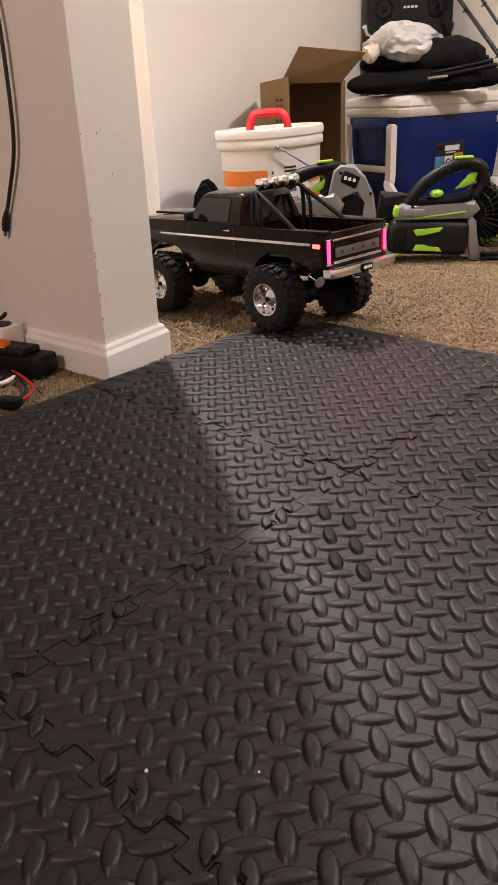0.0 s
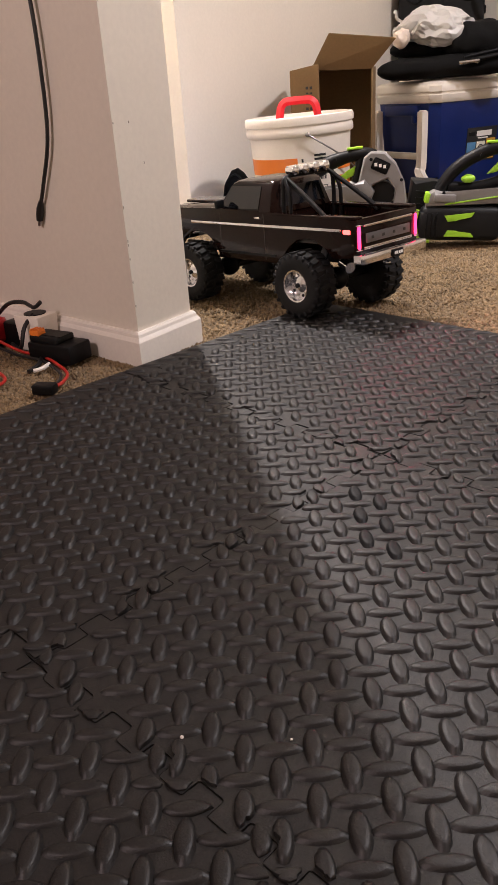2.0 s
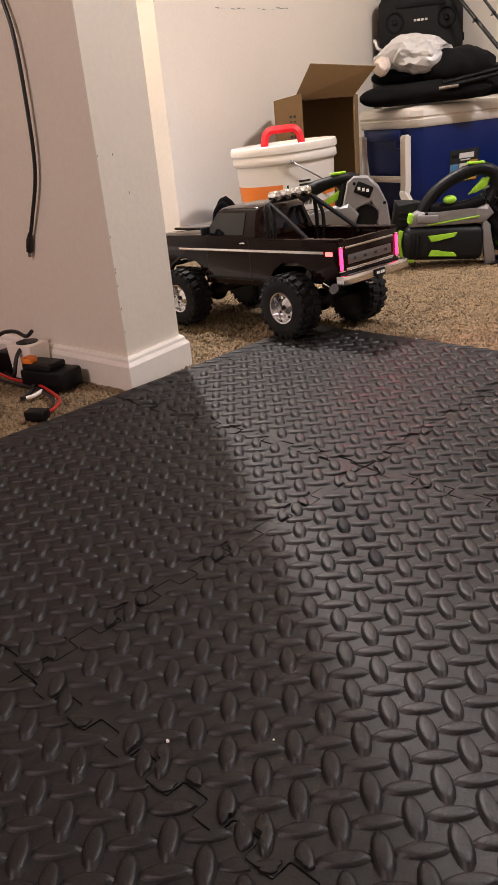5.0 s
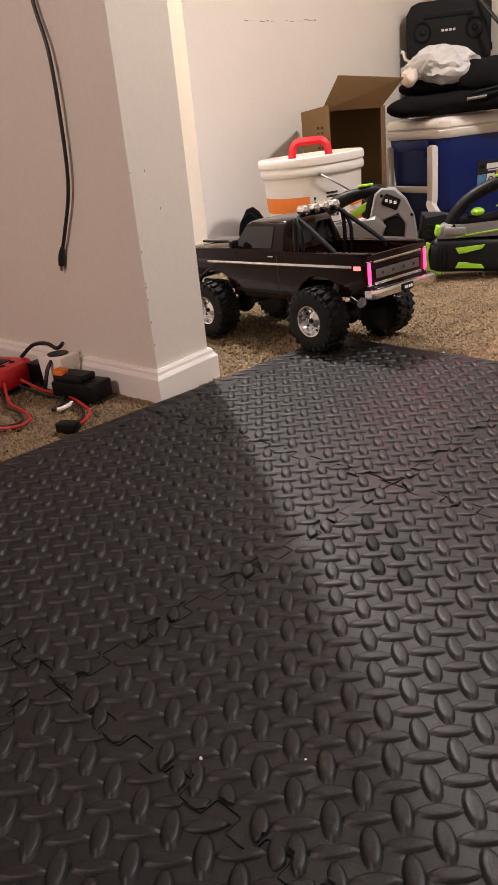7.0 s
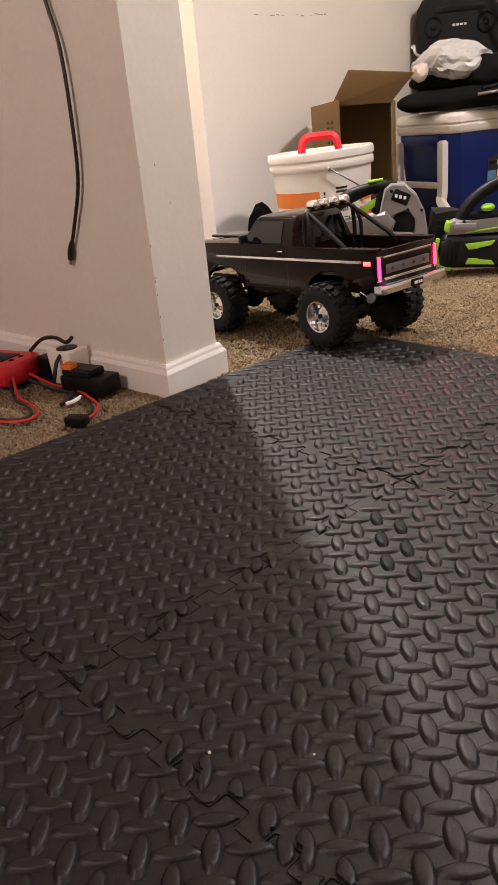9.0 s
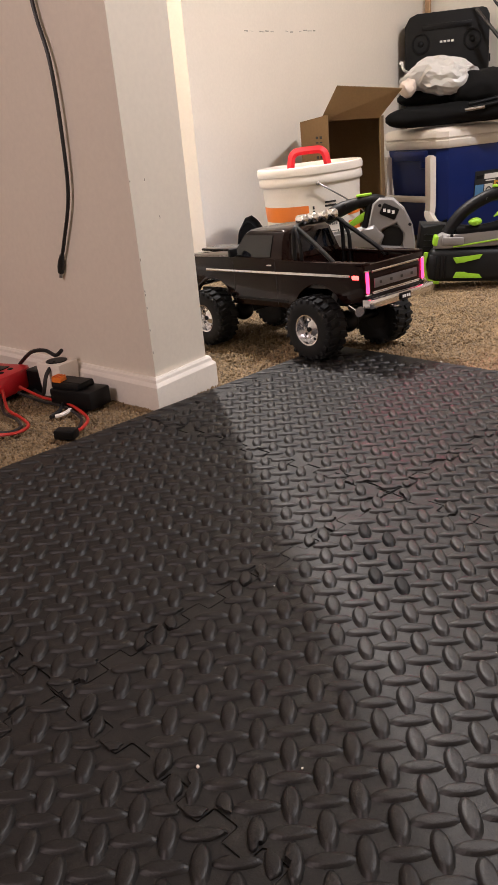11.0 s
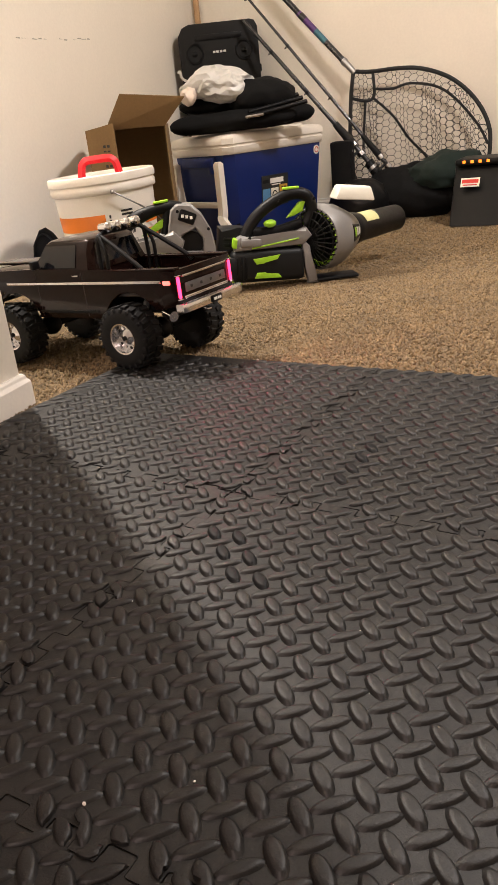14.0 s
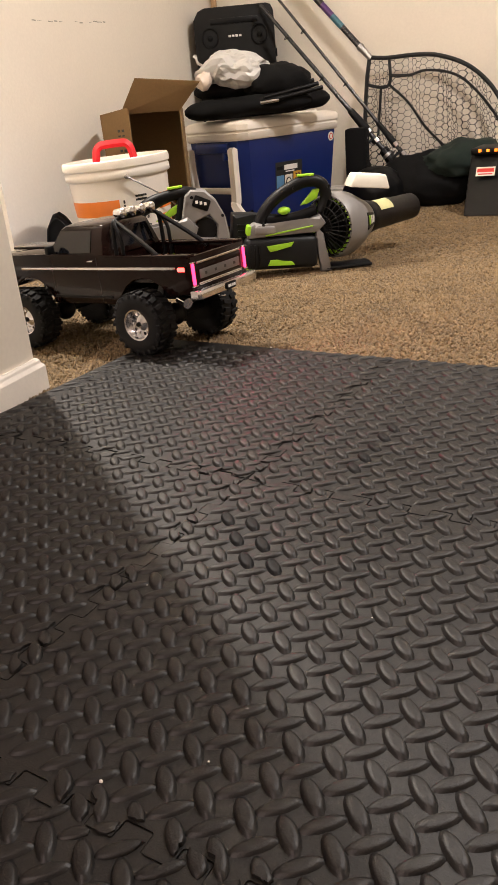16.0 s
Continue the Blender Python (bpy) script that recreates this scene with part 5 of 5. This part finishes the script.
def build_case():
    t = thing("battery_case", Matrix.Translation(C2 - V * 0.60 + U * 1.38) @ pose(0, 0, 0, 0, 0, 4), "dark grey battery case with orange indicator lights", "case")
    bm = bmesh.new()
    prism(bm, [(-0.13, 0.0), (0.13, 0.0), (0.13, 0.19), (0.05, 0.20), (-0.02, 0.20)], -0.15, 0.17, "x", 0.008)
    part("shell", bm, BLACK_PL, t)
    simple("lid", BLACK_PL, t, [lambda b: box(b, (0.01, 0.04, 0.211), (0.31, 0.18, 0.022), None, 0.006)])
    for k in range(6):
        simple("indicator_light", LED_OR, t, [lambda b: box(b, (-0.112 + 0.028 * k + (0.02 if k > 3 else 0), -0.0515, 0.213), (0.011, 0.004, 0.010), None, 0.002)], "small glowing orange light")
    m = pose(-0.085, -0.077, 0.145, 57, 0, 0)
    st = simple("sticker", STICKER, t, [lambda b: box(b, (0, 0, 0), (0.066, 0.034, 0.001))], "white and red sticker")
    st.matrix_local = m
    simple("sticker_band", REDPRINT, st, [lambda b: box(b, (0, 0.004, 0.0008), (0.058, 0.014, 0.001)), lambda b: box(b, (0, -0.010, 0.0008), (0.050, 0.004, 0.001))])


build_case()

# ---- black pouch between bucket and wall ----


def build_pouch():
    t = thing("tool_pouch", pose(-0.845, 0.615, 0, 0, 0, 30), "open black tool pouch on the carpet by the bucket", "pouch")
    bm = bmesh.new()
    box(bm, (0.005, 0.0, 0.042), (0.145, 0.10, 0.085), (0, -3, 0), 0.018, 3)
    part("body", bm, FABRIC, t)
    simple("pocket", BLACK_PL, t, [lambda b: box(b, (0.03, -0.052, 0.058), (0.075, 0.018, 0.070), (6, -3, 0), 0.006)])
    bm = bmesh.new()
    prism(bm, [(-0.072, 0.08), (-0.062, 0.135), (-0.036, 0.178), (-0.018, 0.184), (0.002, 0.168), (0.035, 0.115), (0.03, 0.07)], 0.015, 0.055, "y", 0.012)
    part("flap", bm, FABRIC, t)
    simple("flap_seam", BLACK_PL, t, [lambda b: tube(b, smooth_path([(-0.060, 0.012, 0.10), (-0.05, 0.010, 0.145), (-0.02, 0.010, 0.168), (0.005, 0.010, 0.145), (0.022, 0.012, 0.11)], 4), 0.003, 6)])
    simple("tag", PALEYEL, t, [lambda b: box(b, (-0.035, -0.054, 0.048), (0.034, 0.003, 0.020), (0, -35, 0))], "small yellow tag")
    simple("rim", BLACK_PL, t, [lambda b: tube(b, smooth_path([(-0.07, -0.052, 0.03), (-0.05, -0.058, 0.06), (-0.01, -0.056, 0.07), (-0.02, -0.06, 0.03)], 4), 0.005, 6)])


build_pouch()
simple("paper_scrap", STICKER, None, [lambda b: box(b, (0, 0, 0.004), (0.06, 0.022, 0.001), (0, 6, 0))])
tagged(bpy.data.objects["paper_scrap"], "white paper scrap on the carpet by the wall", "paper").matrix_world = pose(-0.905, 0.545, 0.0, 4, 0, 35)

# ---- hanging cable ----
bm = bmesh.new()
run = smooth_path([(-0.2850, -0.414, 2.3), (-0.2790, -0.414, 0.95), (-0.2690, -0.413, 0.76), (-0.2530, -0.414, 0.642), (-0.2310, -0.415, 0.566), (-0.2300, -0.415, 0.464), (-0.2430, -0.414, 0.363), (-0.2790, -0.415, 0.285), (-0.3000, -0.415, 0.250)], 8)
tube(bm, run, 0.0032, 8)
cable = finish("hanging_cable", bm, CABLE)
tagged(cable, "thin black cable hanging down the wall", "cable")
bm = bmesh.new()
tube(bm, [(-0.2960, -0.415, 0.258), (-0.3020, -0.415, 0.246), (-0.3060, -0.415, 0.236), (-0.3090, -0.415, 0.226)], [0.0038, 0.0062, 0.0066, 0.0060], 12)
part("plug", bm, CABLE, cable, "black barrel plug")
bm = bmesh.new()
cyl(bm, (-0.3090, -0.415, 0.227), (-0.3125, -0.415, 0.217), 0.0030, seg=10)
part("plug_tip", bm, STEEL, cable)

# ---- charger and batteries by the stub wall ----


def build_charger():
    t = thing("battery_charger", pose(-0.462, -0.535, 0, 0, 0, 20), "red battery charger with dark screen on the carpet", "charger")
    bm = bmesh.new()
    prism(bm, [(-0.09, -0.055), (0.075, -0.055), (0.088, -0.04), (0.088, 0.035), (0.075, 0.05), (-0.09, 0.05)], 0.008, 0.052, "z", 0.010)
    body = part("case", bm, RED_PL, t)
    simple("screen", BLACK_PL, body, [lambda b: box(b, (0.01, -0.004, 0.0525), (0.085, 0.05, 0.003), None, 0.0012)])
    for k in range(2):
        simple("button", DARKGREY, body, [lambda b: ball(b, (0.065, -0.018 + 0.026 * k, 0.052), 0.006, 10, (1, 1, 0.5))])
    simple("mark", DARKGREY, body, [lambda b: box(b, (0.045, -0.0555, 0.032), (0.03, 0.0008, 0.004))])
    for x in (-0.07, 0.065):
        simple("foot", RUBBER, t, [lambda b: box(b, (x, 0, 0.004), (0.02, 0.08, 0.009), None, 0.002)])


build_charger()


def build_power_block():
    t = thing("tool_battery", pose(-0.226, -0.468, 0, 0, 0, 14), "black slide-on battery with orange latch", "battery")
    bm = bmesh.new()
    box(bm, (0, 0, 0.020), (0.098, 0.056, 0.034), None, 0.005)
    part("case", bm, BLACK_PL, t)
    simple("slide_rail", DARKGREY, t, [lambda b: box(b, (-0.014, 0.0, 0.041), (0.066, 0.044, 0.014), (0, 0, 0), 0.004)])
    simple("latch", ORANGE, t, [lambda b: box(b, (-0.034, -0.012, 0.051), (0.022, 0.018, 0.010), (0, 0, 0), 0.002)] + [lambda b, k=k: box(b, (-0.041 + 0.007 * k, -0.012, 0.0565), (0.003, 0.018, 0.003)) for k in range(3)], "orange latch")
    simple("label", DARKGREY, t, [lambda b: box(b, (-0.004, 0.0, 0.0482), (0.05, 0.03, 0.001))])


build_power_block()


def build_holder():
    t = thing("square_holder", pose(-0.318, -0.452, 0, 0, 0, 12), "small white square box with a round hole", "holder")
    bm = bmesh.new()
    box(bm, (0, 0, 0.034), (0.056, 0.044, 0.066), None, 0.003, 2, 1.12)
    part("body", bm, WHITE_PL, t)
    simple("hole", BLACK_PL, t, [lambda b: cyl(b, (0, 0, 0.0665), (0, 0, 0.0685), 0.020, seg=24)])


build_holder()
simple("dark_adapter", BLACK_PL, None, [lambda b: box(b, (0, 0, 0.024), (0.06, 0.045, 0.045), None, 0.006)])
tagged(bpy.data.objects["dark_adapter"], "black plug adapter on the carpet by the wall", "adapter").matrix_world = pose(-0.372, -0.456, 0, 0, 0, 10)


def wire(name, pts, r, mat, label, category="wire"):
    b = bmesh.new()
    tube(b, smooth_path(pts, 8), r, 7)
    return tagged(finish(name, b, mat), label, category, "loose wires")


wire("power_cable", [(-0.43, -0.47, 0.05), (-0.385, -0.465, 0.078), (-0.35, -0.455, 0.084), (-0.318, -0.452, 0.078), (-0.296, -0.45, 0.090)], 0.0038, CABLE, "black power cable lying over a white box", "cable")
wire("power_cable", [(-0.312, -0.46, 0.068), (-0.305, -0.485, 0.05), (-0.306, -0.496, 0.02), (-0.33, -0.49, 0.008), (-0.37, -0.48, 0.008)], 0.0038, CABLE, "black power cable drooping to the carpet", "cable")
wire("red_wire", [(-0.35, -0.52, 0.03), (-0.30, -0.505, 0.014), (-0.24, -0.495, 0.012), (-0.19, -0.50, 0.010), (-0.135, -0.515, 0.008), (-0.105, -0.545, 0.008), (-0.096, -0.562, 0.010)], 0.0028, REDWIRE, "thick red silicone wire on the carpet")
wire("black_wire", [(-0.35, -0.525, 0.02), (-0.30, -0.512, 0.009), (-0.24, -0.503, 0.008), (-0.19, -0.508, 0.007), (-0.143, -0.522, 0.007), (-0.113, -0.548, 0.007), (-0.102, -0.566, 0.010)], 0.0028, CABLE, "thick black silicone wire on the carpet")
wire("red_wire", [(-0.36, -0.55, 0.03), (-0.30, -0.575, 0.012), (-0.245, -0.580, 0.008), (-0.20, -0.592, 0.007), (-0.185, -0.622, 0.007), (-0.21, -0.65, 0.007), (-0.26, -0.665, 0.007), (-0.34, -0.66, 0.008)], 0.0028, REDWIRE, "looped red silicone wire on the carpet")
wire("black_wire", [(-0.37, -0.552, 0.02), (-0.30, -0.583, 0.008), (-0.25, -0.588, 0.008), (-0.21, -0.600, 0.007), (-0.197, -0.624, 0.007), (-0.222, -0.645, 0.007), (-0.27, -0.655, 0.007), (-0.35, -0.65, 0.008)], 0.0028, CABLE, "looped black silicone wire on the carpet")
wire("black_wire", [(-0.25, -0.49, 0.012), (-0.222, -0.515, 0.007), (-0.205, -0.545, 0.006)], 0.004, CABLE, "short black lead with a white end")
wire("white_tie", [(-0.205, -0.505, 0.008), (-0.195, -0.525, 0.008), (-0.198, -0.54, 0.007)], 0.0035, WHITE_PL, "white plastic tie on the carpet", "cable tie")


def build_plug():
    t = thing("wire_connector", pose(-0.098, -0.580, 0.001, 0, 0, 30), "black twin bullet connector on the carpet", "connector")
    simple("shell", BLACK_PL, t, [lambda b: box(b, (0, 0, 0.010), (0.036, 0.022, 0.016), None, 0.003)])
    for y in (-0.005, 0.006):
        simple("contact", CHROME, t, [lambda b: cyl(b, (-0.019, y, 0.010), (-0.0165, y, 0.010), 0.0034, seg=12)])


build_plug()

# ---- scuffs, chips and crumbs ----
rng = random.Random(12)
for k in range(15):
    v = 0.31 + 0.42 * k / 14
    if k in (2, 6, 7, 10):
        continue
    b = bmesh.new()
    ln = rng.uniform(0.010, 0.030)
    box(b, (0, 0, 0), (0.0012, ln, rng.uniform(0.001, 0.0028)))
    for vert in b.verts:
        vert.co.z += rng.uniform(-0.0012, 0.0012)
    ob = finish("wall_scuff", b, SCUFF)
    ob.matrix_world = Matrix.Translation(C1 + V * v + U * 0.0006 + Vector((0, 0, 0.733 + 0.014 * k / 14 + rng.uniform(-0.003, 0.003)))) @ pose(0, 0, 0, 0, 0, YAW)
    tagged(ob, "grey scuff mark on the cream wall", "scuff mark", "scuff marks", "structure")
out = (P1 - P0).cross(Vector((0, 0, 1))).normalized()
for k in range(9):
    z = rng.uniform(0.09, 0.62)
    b = bmesh.new()
    bmesh.ops.create_icosphere(b, subdivisions=1, radius=1)
    for vert in b.verts:
        vert.co = Vector((vert.co.x * 0.0009, vert.co.y * rng.uniform(0.0005, 0.0012), vert.co.z * rng.uniform(0.001, 0.004)))
    ob = finish("paint_chip", b, CHIP)
    at = P0 + (P1 - P0) * (0.012 if k < 7 else rng.uniform(0.1, 0.9))
    ob.matrix_world = Matrix.Translation(at + out * 0.0004 + Vector((0, 0, z)))
    tagged(ob, "small chip in the wall paint", "paint chip", "paint chips", "structure")
for x, y, r in ((0.601, -0.908, 0.0021), (0.521, -0.891, 0.0018), (0.37, -0.62, 0.0012), (0.30, -0.50, 0.0012), (0.555, -0.80, 0.0010), (0.66, -0.86, 0.0011), (0.33, -0.60, 0.0012), (0.42, -0.78, 0.0013), (0.24, -0.69, 0.0014), (0.48, -0.70, 0.0010), (0.70, -0.66, 0.0011), (0.85, -0.83, 0.0011), (0.12, -0.55, 0.0012), (0.19, 0.06, 0.0030)):
    b = bmesh.new()
    bmesh.ops.create_icosphere(b, subdivisions=1, radius=r)
    for vert in b.verts:
        vert.co *= rng.uniform(0.6, 1.3)
    ob = finish("crumb", b, WHITE_PL)
    ob.location = (x, y, MAT_Z + 0.0008 if y < 0.03 else 0.003)
    tagged(ob, "tiny pale crumb on the foam mat", "crumb", "crumbs")
